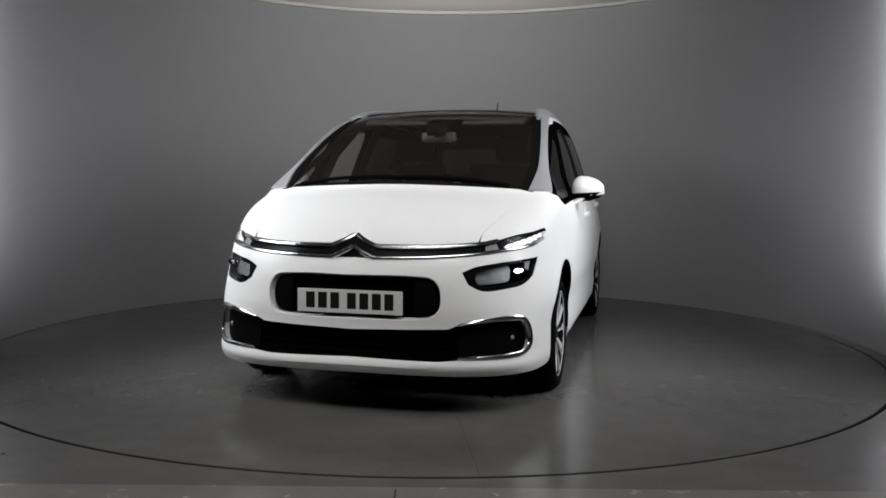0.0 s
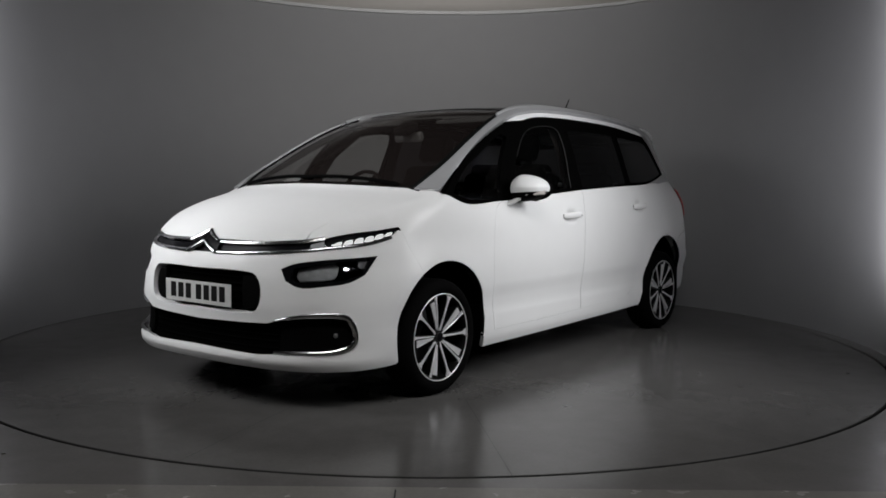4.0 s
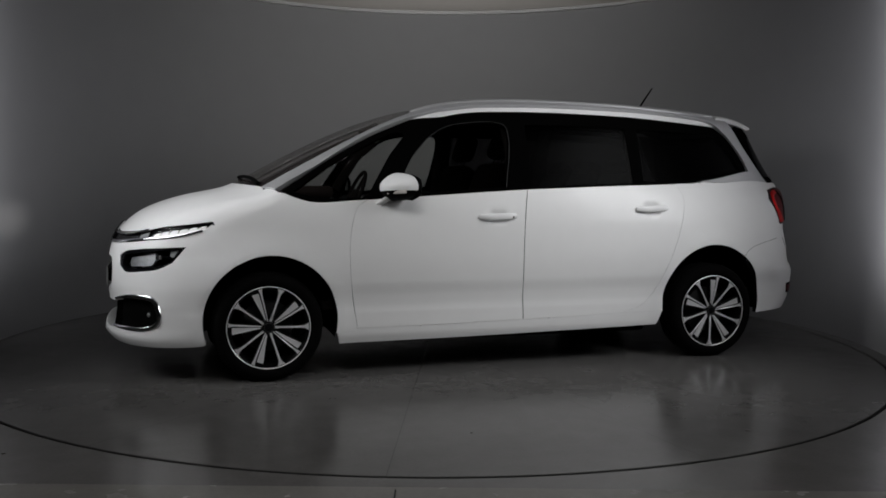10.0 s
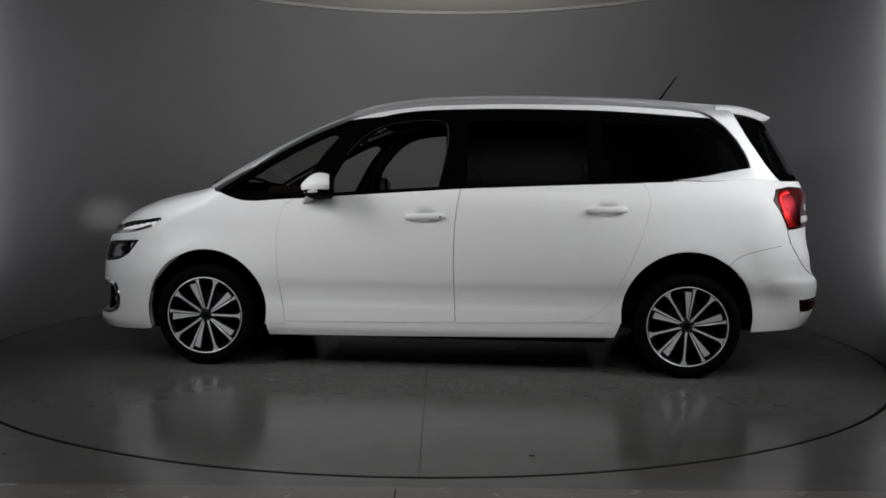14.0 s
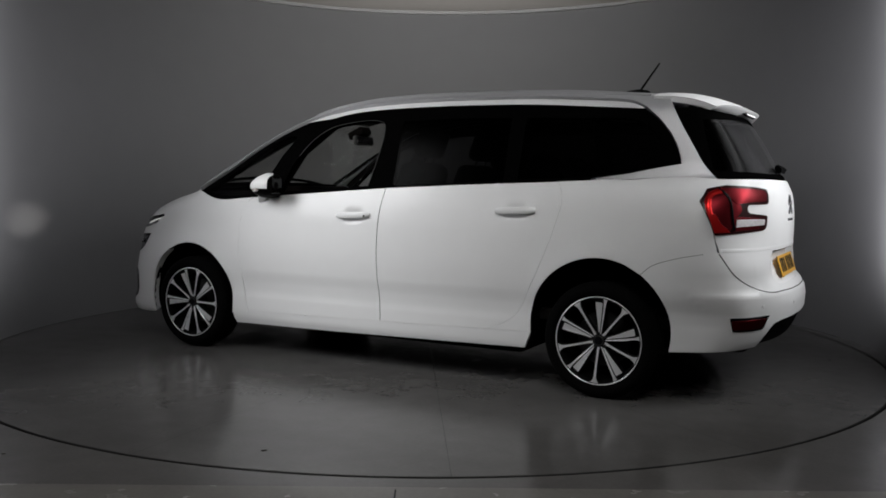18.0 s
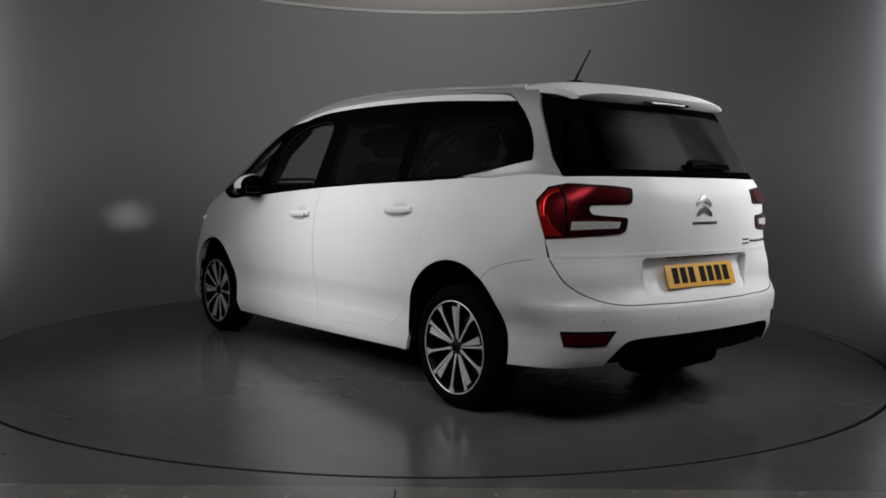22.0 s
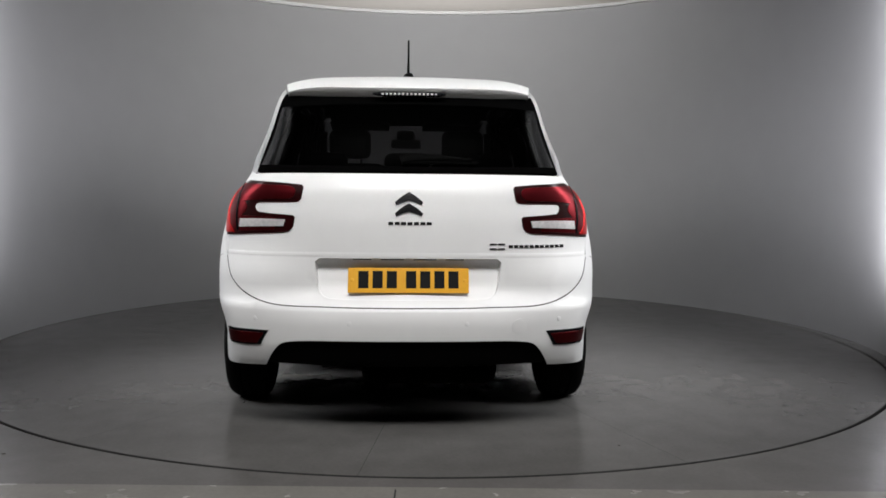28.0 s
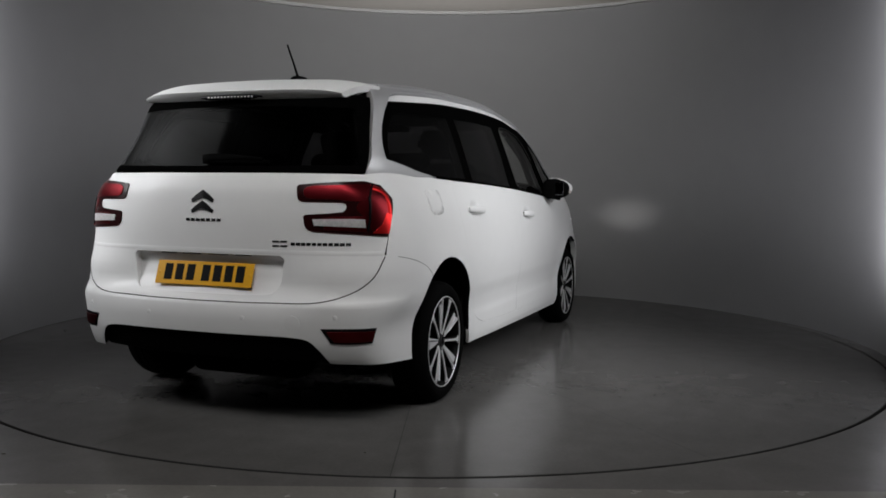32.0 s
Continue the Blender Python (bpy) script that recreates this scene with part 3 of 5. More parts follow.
DOOR3 = [("s", -1.164, 1.119), ("s", -1.199, 1.035), ("s", -1.161, 0.838), ("s", -1.053, 0.572), ("s", -0.958, 0.405), ("s", -0.86, 0.337), ("s", -0.744, 0.309)]
DRL_TOP = [("p", 1.71, 0.826, 0.879), ("p", 1.84, 0.78, 0.866), ("p", 1.957, 0.712, 0.852), ("p", 2.045, 0.645, 0.832)]
DRL_LOW = [("p", 1.715, 0.83, 0.868), ("p", 1.79, 0.82, 0.820), ("p", 1.875, 0.793, 0.803), ("p", 2.04, 0.675, 0.786), ("p", 2.13, 0.58, 0.772)]
panel("front_wing", chart_diag, [HOOD_SIDE, [("s", 1.365, 1.047), ("s", 1.261, 1.013), ("s", 1.167, 0.992), ("s", 0.91, 1.006)], DOOR1, [("s", 0.935, 0.262), ("s", 1.05, 0.262)],
      arch(FLARE_F, 190, 59), [("s", 1.665, 0.78), ("s", 1.70, 0.865)], DRL_TOP, [("t", 2.094, 0.577)]], WHITE, car, gap=0.0006)

# front bumper with its openings
CHROME_LOW = [("p", 2.152, 0.536, 0.770), ("f", 0.36, 0.758), ("f", 0.1, 0.750), ("f", 0.0, 0.750)]
LIP = [("f", 0.0, 0.213), ("f", 0.3, 0.210), ("f", 0.48, 0.206), ("p", 2.083, 0.719, 0.203), ("s", 1.80, 0.208), ("s", 1.767, 0.212)]
bump_half = [LIP, arch(FLARE_F, -18, 59), [("s", 1.665, 0.78), ("s", 1.70, 0.865)], DRL_LOW, CHROME_LOW]
UPPER = [[("f", 0.0, 0.672), ("f", 0.30, 0.672), ("f", 0.385, 0.660), ("f", 0.42, 0.615), ("f", 0.422, 0.525), ("f", 0.39, 0.480), ("f", 0.30, 0.468), ("f", 0.0, 0.466)]]
LOWER = [[("f", 0.0, 0.416), ("f", 0.46, 0.428)], [("f", 0.52, 0.455), ("f", 0.60, 0.474), ("f", 0.715, 0.484), ("p", 2.02, 0.775, 0.472), ("p", 1.975, 0.80, 0.40), ("p", 1.98, 0.80, 0.325), ("p", 2.04, 0.770, 0.292), ("f", 0.60, 0.284), ("f", 0.50, 0.284)],
         [("f", 0.42, 0.278), ("f", 0.0, 0.288)]]
HEAD = [[("p", 2.200, 0.515, 0.689), ("p", 2.165, 0.570, 0.714), ("f", 0.68, 0.733)], [("p", 1.850, 0.818, 0.748)], [("p", 1.925, 0.806, 0.660), ("p", 2.00, 0.773, 0.624), ("p", 2.09, 0.70, 0.608), ("p", 2.172, 0.605, 0.602), ("p", 2.200, 0.545, 0.633)]]


def flipped(segs):
    return [[("p", *(place(q) * np.array([1, -1, 1]))) for q in seg] for seg in segs]


panel("front_bumper", chart_nose, bump_half + mirrored(bump_half), WHITE, car, sides=1, deep=0.045, lip=True, gap=0.0008,
      holes=[UPPER + mirrored(UPPER), LOWER + mirrored(LOWER), HEAD, flipped(HEAD)])
# black grille panels behind the openings
GRILLE = [[("f", 0.0, 0.69), ("f", 0.45, 0.69)], [("f", 0.45, 0.45), ("f", 0.0, 0.45)]]
panel("upper_grille", chart_nose, GRILLE + mirrored(GRILLE), MATT, car, sides=1, out=-0.045, deep=0)
GRILLE2 = [[("f", 0.0, 0.44), ("f", 0.46, 0.45), ("f", 0.70, 0.50), ("p", 1.93, 0.815, 0.49)], [("p", 1.93, 0.815, 0.27), ("f", 0.6, 0.262), ("f", 0.0, 0.262)]]
panel("lower_grille", chart_nose, GRILLE2 + mirrored(GRILLE2), MATT, car, sides=1, out=-0.05, deep=0)
# the dark band with the badge strips
BAND = [[("f", 0.0, 0.795), ("f", 0.2, 0.793), ("f", 0.36, 0.795), ("p", 2.125, 0.560, 0.812), ("p", 2.075, 0.618, 0.822)], [("p", 2.115, 0.60, 0.782), ("p", 2.152, 0.536, 0.775), ("f", 0.36, 0.762), ("f", 0.1, 0.752), ("f", 0.0, 0.752)]]
panel("grille_band", chart_nose, BAND + mirrored(BAND), PIANO, car, sides=1, out=-0.010, deep=0.02, gap=-0.004)
strip("chrome_strip", chart_nose, [("p", 1.76, 0.82, 0.835), ("p", 1.88, 0.785, 0.806), ("p", 2.04, 0.675, 0.786), ("p", 2.152, 0.53, 0.768), ("f", 0.36, 0.757), ("f", 0.2, 0.752), ("f", 0.095, 0.750)], 0.010, 0.006, CHROME, car, "bright chrome strip", 0.002)
strip("chrome_strip", chart_nose, [("p", 2.04, 0.652, 0.832), ("p", 2.10, 0.585, 0.818), ("f", 0.45, 0.808), ("f", 0.30, 0.804), ("f", 0.095, 0.802)], 0.009, 0.006, CHROME, car, "bright chrome strip", 0.002)
half = [[("f", 0.0, 0.848), ("f", 0.05, 0.824), ("f", 0.112, 0.799)], [("f", 0.112, 0.755), ("f", 0.05, 0.774), ("f", 0.0, 0.798)]]
panel("badge_backing", chart_nose, half + mirrored(half), PIANO, car, "gloss black badge backing", sides=1, out=0.004, deep=0.014, gap=0.0, step=0.02)
for dz in (0.0, -0.052):
    strip("chevron", chart_nose, [("f", 0.105, 0.801 + dz), ("f", 0.05, 0.824 + dz), ("f", 0.004, 0.850 + dz)], 0.012, 0.010, CHROME, car, "chrome chevron badge", 0.008)

# ---- doors, sills, rear quarters ----
panel("front_door", chart_side, [[("s", 0.895, 1.008), ("s", 0.375, 1.044), ("s", -0.105, 1.076)], DOOR2, [("s", -0.091, 0.293), ("s", 0.4, 0.283), ("s", 0.926, 0.278)], DOOR1[::-1]], WHITE, car, step=0.017)
panel("rear_door", chart_side, [DOOR2[::-1], [("s", -0.124, 1.077), ("s", -0.626, 1.099), ("s", -1.160, 1.119)], DOOR3, [("s", -0.744, 0.309), ("s", -0.4, 0.298), ("s", -0.091, 0.293)]], WHITE, car, step=0.017)
panel("sill", chart_side, [[("s", 1.043, 0.276), ("s", 0.926, 0.284), ("s", -0.091, 0.299), ("s", -0.744, 0.315), ("s", -1.046, 0.319)], [("s", -1.008, 0.226), ("s", -0.298, 0.212), ("s", 0.366, 0.200), ("s", 1.024, 0.194)]], WHITE, car, gap=0.0002, out=-0.002, lip=True)
BACK_EDGE = [("p", -1.952, 0.705, 1.137), ("p", -1.95, 0.765, 1.02), ("p", -1.965, 0.812, 0.88), ("p", -1.990, 0.800, 0.778)]
BUMP_TOP = [("s", -1.641, 0.659), ("s", -1.69, 0.703), ("s", -1.76, 0.730), ("s", -1.84, 0.751), ("s", -1.93, 0.768), ("p", -1.990, 0.800, 0.778)]
panel("rear_quarter", chart_side, [[("s", -1.168, 1.119), ("s", -1.327, 1.126), ("s", -1.45, 1.138), ("s", -1.60, 1.150), ("s", -1.80, 1.156), ("p", -1.952, 0.705, 1.140)], BACK_EDGE, BUMP_TOP[::-1], arch(FLARE_R, 127, -8), [("s", -1.05, 0.316), ("s", -0.744, 0.309)], DOOR3[::-1]], WHITE, car, gap=0.0005)

# ---- windows ----
DLO_TOP = [("s", 1.360, 1.047), ("s", 1.176, 1.168), ("s", 0.984, 1.288), ("s", 0.789, 1.393), ("s", 0.588, 1.477)]
DLO_ROOF = [("s", 0.383, 1.501), ("s", 0.299, 1.519), ("s", 0.181, 1.536), ("s", -0.125, 1.550), ("s", -0.634, 1.550), ("s", -1.144, 1.531), ("s", -1.555, 1.503)]
DLO_BACK = [("s", -1.56, 1.503), ("s", -1.648, 1.440), ("s", -1.718, 1.353), ("s", -1.765, 1.262), ("s", -1.780, 1.205)]
DLO_LOW = [("s", -1.772, 1.200), ("s", -1.529, 1.160), ("s", -1.321, 1.131), ("s", -1.185, 1.122), ("s", -0.618, 1.100), ("s", -0.122, 1.077), ("s", 0.372, 1.044), ("s", 0.913, 1.008), ("s", 1.167, 0.993), ("s", 1.261, 1.014), ("s", 1.355, 1.047)]
PANE_1 = [[("s", 1.28, 1.055), ("s", 1.05, 1.205), ("s", 0.665, 1.400), ("s", 0.625, 1.385)], [("s", 0.72, 1.27), ("s", 0.86, 1.045)], [("s", 0.90, 1.022), ("s", 1.15, 1.018)]]
PANE_2 = [[("s", 0.655, 1.048), ("s", 0.640, 1.150), ("s", 0.575, 1.270), ("s", 0.480, 1.372), ("s", 0.369, 1.440), ("s", 0.196, 1.475), ("s", 0.035, 1.478), ("s", -0.018, 1.455), ("s", -0.030, 1.38)], [("s", 0.018, 1.090)]]
PANE_3 = [[("s", -0.15, 1.47), ("s", -0.50, 1.475), ("s", -0.84, 1.468)], [("s", -0.845, 1.125), ("s", -0.15, 1.094)]]
PANE_4 = [[("s", -0.93, 1.468), ("s", -1.20, 1.460), ("s", -1.52, 1.445), ("s", -1.60, 1.400), ("s", -1.68, 1.30), ("s", -1.722, 1.215)], [("s", -1.50, 1.172), ("s", -1.30, 1.146), ("s", -0.93, 1.132)]]
panel("window_surround", chart_side, [DLO_TOP, DLO_ROOF, DLO_BACK, DLO_LOW], PILLAR, car, "gloss black window surround and pillars", holes=[PANE_1, PANE_2, PANE_3, PANE_4], out=-0.004, deep=0.03)
for name, pane, m, label in (("quarter_glass", PANE_1, QUARTER, "clear front quarter glass"), ("front_door_glass", PANE_2, GLASS, "clear door glass"),
                             ("rear_door_glass", PANE_3, PRIVACY, "dark tinted glass"), ("rear_quarter_glass", PANE_4, PRIVACY, "dark tinted glass")):
    panel(name, chart_side, pane, m, car, label, out=-0.008, deep=0, gap=-0.004)

strip("glass_seal", chart_side, PANE_2[0][2:] + [("s", -0.02, 1.28), ("s", 0.018, 1.09)], 0.002, 0.002, BRAKE, car, "thin grey glass seal", -0.003)

# ---- silver bars, roof, windscreen ----
RAIL_LOW = [("s", 0.40, 1.532), ("s", 0.181, 1.564), ("s", -0.126, 1.581), ("s", -0.638, 1.583), ("s", -1.151, 1.568), ("s", -1.495, 1.537), ("s", -1.567, 1.506)]
WS_EDGE = [("p", 1.432, 0.716, 1.066), ("t", 1.237, 0.731), ("t", 0.955, 0.708), ("t", 0.77, 0.686), ("t", 0.465, 0.630)]
C_OUT = [("p", -1.948, 0.705, 1.142), ("p", -1.882, 0.693, 1.227), ("p", -1.818, 0.672, 1.339), ("p", -1.739, 0.642, 1.476), ("p", -1.687, 0.590, 1.552)]
panel("roof_bar", chart_diag, [[("s", 1.372, 1.052), *DLO_TOP[1:]], RAIL_LOW, DLO_BACK[1:], [("s", -1.529, 1.157), ("s", -1.33, 1.128)], [("s", -1.56, 1.123), ("p", -1.948, 0.705, 1.133)], C_OUT,
      [("t", -1.62, 0.545), ("t", -1.1, 0.555), ("t", -0.6, 0.560), ("t", -0.1, 0.562), ("t", 0.2, 0.570), ("t", 0.465, 0.600)], WS_EDGE[::-1]], SILVER, car, "satin silver roof bar and pillar trim", out=0.017, deep=0.035, step=0.025)
for bar in car.children:
    if bar.name.startswith("roof_bar"):
        for v in bar.data.vertices:
            v.co.y -= math.copysign(0.011, v.co.y) * min(max((v.co.x - 0.4) / 0.3, 0), 1)
            back = min(max((-1.50 - v.co.x) / 0.2, 0), 1)
            v.co.y -= math.copysign(0.005, v.co.y) * back
            v.co.x += 0.003 * back
            wedge = min(max((-1.15 - v.co.x) / 0.15, 0), 1) * min(max((1.21 - v.co.z) / 0.05, 0), 1)
            v.co.y -= math.copysign(0.012, v.co.y) * wedge
panel("cant_rail", chart_diag, [[("s", 0.585, 1.479), *DLO_ROOF], RAIL_LOW[::-1]], WHITE, car, deep=0.03, step=0.02)
half = [[("t", 1.535, 0.0), ("t", 1.525, 0.2), ("t", 1.485, 0.42), ("t", 1.42, 0.690)], [*WS_EDGE, ("t", 0.35, 0.588)], [("t", 0.34, 0.3), ("t", 0.33, 0.0)]]
panel("windscreen", chart_top, half + mirrored(half), SCREEN, car, "large clear panoramic windscreen", sides=1, out=-0.004, deep=0)
half = [[("t", 0.325, 0.0), ("t", 0.335, 0.3), ("t", 0.345, 0.585)], [("t", 0.2, 0.566), ("t", -0.1, 0.558), ("t", -0.6, 0.556), ("t", -0.92, 0.555)], [("t", -0.92, 0.0)]]
panel("roof_glass", chart_top, half + mirrored(half), PIANO, car, "black glass roof panel", sides=1, deep=0.01)
half = [[("t", -0.925, 0.0), ("t", -0.925, 0.553)], [("t", -1.1, 0.551), ("t", -1.60, 0.541)], [("t", -1.72, 0.50), ("t", -1.78, 0.3), ("t", -1.80, 0.0)]]
panel("rear_roof", chart_top, half + mirrored(half), WHITE, car, sides=1, deep=0.01)
strip("windscreen_seal", chart_diag, [("p", q[1], q[2] - 0.020, q[3]) if q[0] == "p" else ("t", q[1], q[2] - 0.022) for q in WS_EDGE], 0.034, 0.004, SEAL, car, "black rubber seal", 0.0)
strip("roof_rail", chart_diag, [("t", 0.55, 0.628), ("t", 0.30, 0.598), ("t", 0.0, 0.588), ("t", -0.6, 0.585), ("t", -1.1, 0.580), ("t", -1.40, 0.574), ("t", -1.58, 0.566)], 0.034, 0.016, SILVER, car, "satin silver roof rail", 0.010, taper=lambda s: 0.3 + 0.7 * min(1, 5 * min(s, 1 - s)))

# ---- tail ----
HATCH_LOW = [("p", -1.990, 0.800, 0.770), ("p", -2.041, 0.748, 0.670), ("p", -2.105, 0.688, 0.614), ("r", 0.590, 0.577), ("r", 0.335, 0.568), ("r", 0.0, 0.566)]
NICHE = [[("r", 0.0, 0.772), ("r", 0.385, 0.770)], [("r", 0.402, 0.755), ("r", 0.385, 0.64), ("r", 0.355, 0.607), ("r", 0.30, 0.600), ("r", 0.0, 0.598)]]
half = [[("r", 0.0, 1.140), ("r", 0.40, 1.140), ("p", -1.952, 0.705, 1.137)], BACK_EDGE, HATCH_LOW]
panel("tailgate", chart_tail, half + mirrored(half), WHITE, car, sides=1, holes=[NICHE + mirrored(NICHE)], deep=0.052, lip=True, gap=0.0028)
half = [[("r", 0.0, 1.148), ("r", 0.40, 1.148), ("p", -1.95, 0.703, 1.146)], [("p", -1.95, 0.703, 1.146), *C_OUT[1:4], ("p", -1.718, 0.622, 1.510)], [("r", 0.4, 1.515), ("r", 0.0, 1.540)]]
REAR_PANE = [[("r", 0.0, 1.455), ("r", 0.3, 1.452), ("r", 0.590, 1.440)], [("r", 0.672, 1.18), ("r", 0.3, 1.175), ("r", 0.0, 1.175)]]
panel("rear_window_frame", chart_tail, half + mirrored(half), PILLAR, car, "gloss black border of the rear window", sides=1, holes=[REAR_PANE + mirrored(REAR_PANE)], out=-0.003, deep=0.02)
panel("rear_window", chart_tail, REAR_PANE + mirrored(REAR_PANE), PRIVACY, car, "dark tinted rear window", sides=1, out=-0.005, deep=0, gap=-0.004)
VALANCE = [("r", 0.0, 0.427), ("r", 0.488, 0.420), ("r", 0.545, 0.408), ("r", 0.580, 0.372), ("p", -2.150, 0.620, 0.302)]
half = [HATCH_LOW[::-1], BUMP_TOP[::-1], arch(FLARE_R, 180 - 52, 180 + 12)[::1], [("s", -1.776, 0.276), ("p", -2.021, 0.790, 0.288)], VALANCE[::-1]]
panel("rear_bumper", chart_tail, half + mirrored(half), WHITE, car, sides=1, deep=0.035, gap=0.0002)
strip("bumper_seam", chart_side, BUMP_TOP[:-1], 0.0011, 0.0006, SEAL, car, "dark seam over the bumper", 0.0)
strip("tailgate_seal", chart_tail, HATCH_LOW, 0.0027, 0.0014, SEAL, car, "dark seam under the tailgate", 0.0)
strip("tailgate_crease", chart_tail, [("p", -1.995, 0.797, 0.786), ("r", 0.60, 0.787), ("r", 0.30, 0.788), ("r", 0.0, 0.788)], 0.010, 0.0010, WHITE, car)
half = [[("r", 0.0, 0.45), ("r", 0.50, 0.44), ("r", 0.60, 0.40), ("r", 0.64, 0.325)], [("r", 0.60, 0.295), ("r", 0.0, 0.288)]]
panel("valance", chart_tail, half + mirrored(half), BLACK, car, "black plastic lower valance", sides=1, out=-0.02, deep=0.03)

# ---- lamps ----
DRL = [DRL_TOP, [("p", 2.085, 0.575, 0.822), ("p", 2.125, 0.578, 0.785)], DRL_LOW[::-1]]
panel("daytime_lamp", chart_nose, DRL, PIANO, car, "black lamp housing", out=-0.016, deep=0.02, gap=-0.001, step=0.02)
for x0, x1, a, b in ((1.752, 1.792, 0.862, 0.842), (1.800, 1.842, 0.855, 0.829), (1.850, 1.892, 0.846, 0.819), (1.900, 1.940, 0.838, 0.811), (1.948, 1.985, 0.829, 0.806), (1.993, 2.025, 0.820, 0.803)):
    def on_wing(x, z):
        return ("p", *lift(chart_side, np.array([x, z])))
    panel("light_segment", chart_nose, [[on_wing(x0 - 0.006, a), on_wing((x0 + x1) / 2 - 0.006, a - 0.001), on_wing(x1 - 0.010, a - 0.008)], [on_wing(x1 + 0.004, b + 0.002), on_wing((x0 + x1) / 2, b - 0.001), on_wing(x0 + 0.002, b + 0.004)]], DRL_LIT, car, "lit white daytime light", out=-0.009, deep=0.01, gap=0.001, step=0.012)
panel("lamp_insert", chart_nose, [[("p", 2.045, 0.650, 0.828), ("p", 2.085, 0.60, 0.812)], [("p", 2.10, 0.60, 0.785), ("p", 2.05, 0.660, 0.795)]], REFLECTOR, car, out=-0.010, deep=0.01, step=0.02)
panel("lamp_cover", chart_nose, DRL, LENS, car, "clear lamp cover", out=-0.001, deep=0, step=0.02)
panel("headlamp", chart_nose, HEAD, PIANO, car, "black headlamp housing", out=-0.10, deep=0, gap=-0.012, step=0.025)
panel("headlamp_bezel", chart_nose, HEAD, PIANO, car, "black lamp bezel", out=-0.004, deep=0.04, gap=0.001, step=0.02,
      holes=[[[("f", 0.570, 0.694), ("f", 0.68, 0.716)], [("p", 1.89, 0.806, 0.735)], [("p", 1.935, 0.80, 0.664), ("p", 2.02, 0.762, 0.637), ("f", 0.66, 0.625), ("f", 0.590, 0.628), ("f", 0.565, 0.650)]]])
# pale grey panel in place of what the lamp lens mirrors
panel("lamp_reflector", chart_nose, [[("f", 0.585, 0.694), ("f", 0.66, 0.711), ("f", 0.722, 0.719)], [("f", 0.734, 0.70), ("f", 0.732, 0.652), ("f", 0.69, 0.640)], [("f", 0.60, 0.634), ("f", 0.583, 0.66)]], REFLECTOR, car, "grey lamp panel that stands in for lens reflections", out=-0.036, deep=0.02, gap=0.001, step=0.02)
for k in (1, -1):
    aim = Vector((1.0, 0.33 * k, 0.14)).normalized()
    mouth = Vector((2.008, 0.752 * k, 0.690)) - aim * 0.012
    to = Matrix.Translation(mouth) @ aim.to_track_quat("Y", "Z").to_matrix().to_4x4() @ Matrix.Diagonal((1.6, 1.0, 0.75, 1.0))
    bm = lathe([(0.0095, 0.0), (0.018, 0.0), (0.018, -0.076), (0.0, -0.077), (0.0, -0.076), (0.0095, -0.075)], "y", steps=24, closed=True)
    bmesh.ops.transform(bm, matrix=to, verts=bm.verts[:])
    tube_part = part("projector", bm, PIANO, car, "black projector barrel", smooth=True)
    bm = lathe([(0.0, -0.066), (0.006, -0.066), (0.006, -0.069), (0.0, -0.069)], "y", steps=16)
    bmesh.ops.transform(bm, matrix=to, verts=bm.verts[:])
    part("bulb", bm, BEAM, tube_part, "lit headlamp bulb")
    bm = lathe([(0.018, 0.0005), (0.0185, 0.003), (0.022, 0.003), (0.0225, -0.01), (0.018, -0.01)], "y", steps=24, closed=True)
    bmesh.ops.transform(bm, matrix=to, verts=bm.verts[:])
    part("barrel_ring", bm, CHROME, tube_part, "chrome ring", smooth=True)
panel("lamp_reflector", chart_nose, [[("p", 1.945, 0.788, 0.728), ("p", 1.895, 0.805, 0.733)], [("p", 1.918, 0.798, 0.690), ("p", 1.948, 0.788, 0.700)]], REFLECTOR, car, "silvery lamp reflector", out=-0.022, deep=0.02, gap=0.001, step=0.02)
panel("headlamp_cover", chart_nose, HEAD, LENS, car, "clear lamp cover", out=0.0, deep=0, step=0.025)
# fog lamps in chrome-edged corners
strip("fog_bezel", chart_nose, [("f", 0.505, 0.446), ("f", 0.60, 0.464), ("f", 0.710, 0.473), ("p", 2.018, 0.772, 0.461), ("p", 1.987, 0.793, 0.40), ("p", 1.992, 0.793, 0.335), ("p", 2.045, 0.762, 0.304), ("f", 0.60, 0.295), ("f", 0.505, 0.294)],
      0.015, 0.010, CHROME, car, "chrome fog lamp surround", 0.0, taper=lambda s: 0.55 + 0.45 * min(1, 3 * min(s, 1 - s)))
panel("fog_panel", chart_nose, [[("f", 0.52, 0.440), ("f", 0.70, 0.462), ("p", 2.03, 0.765, 0.45), ("p", 2.0, 0.787, 0.40), ("p", 2.004, 0.787, 0.34), ("p", 2.05, 0.757, 0.312), ("f", 0.60, 0.305), ("f", 0.52, 0.303)]], BLACK, car, "black corner panel", out=-0.032, deep=0.03, gap=-0.006, step=0.03)
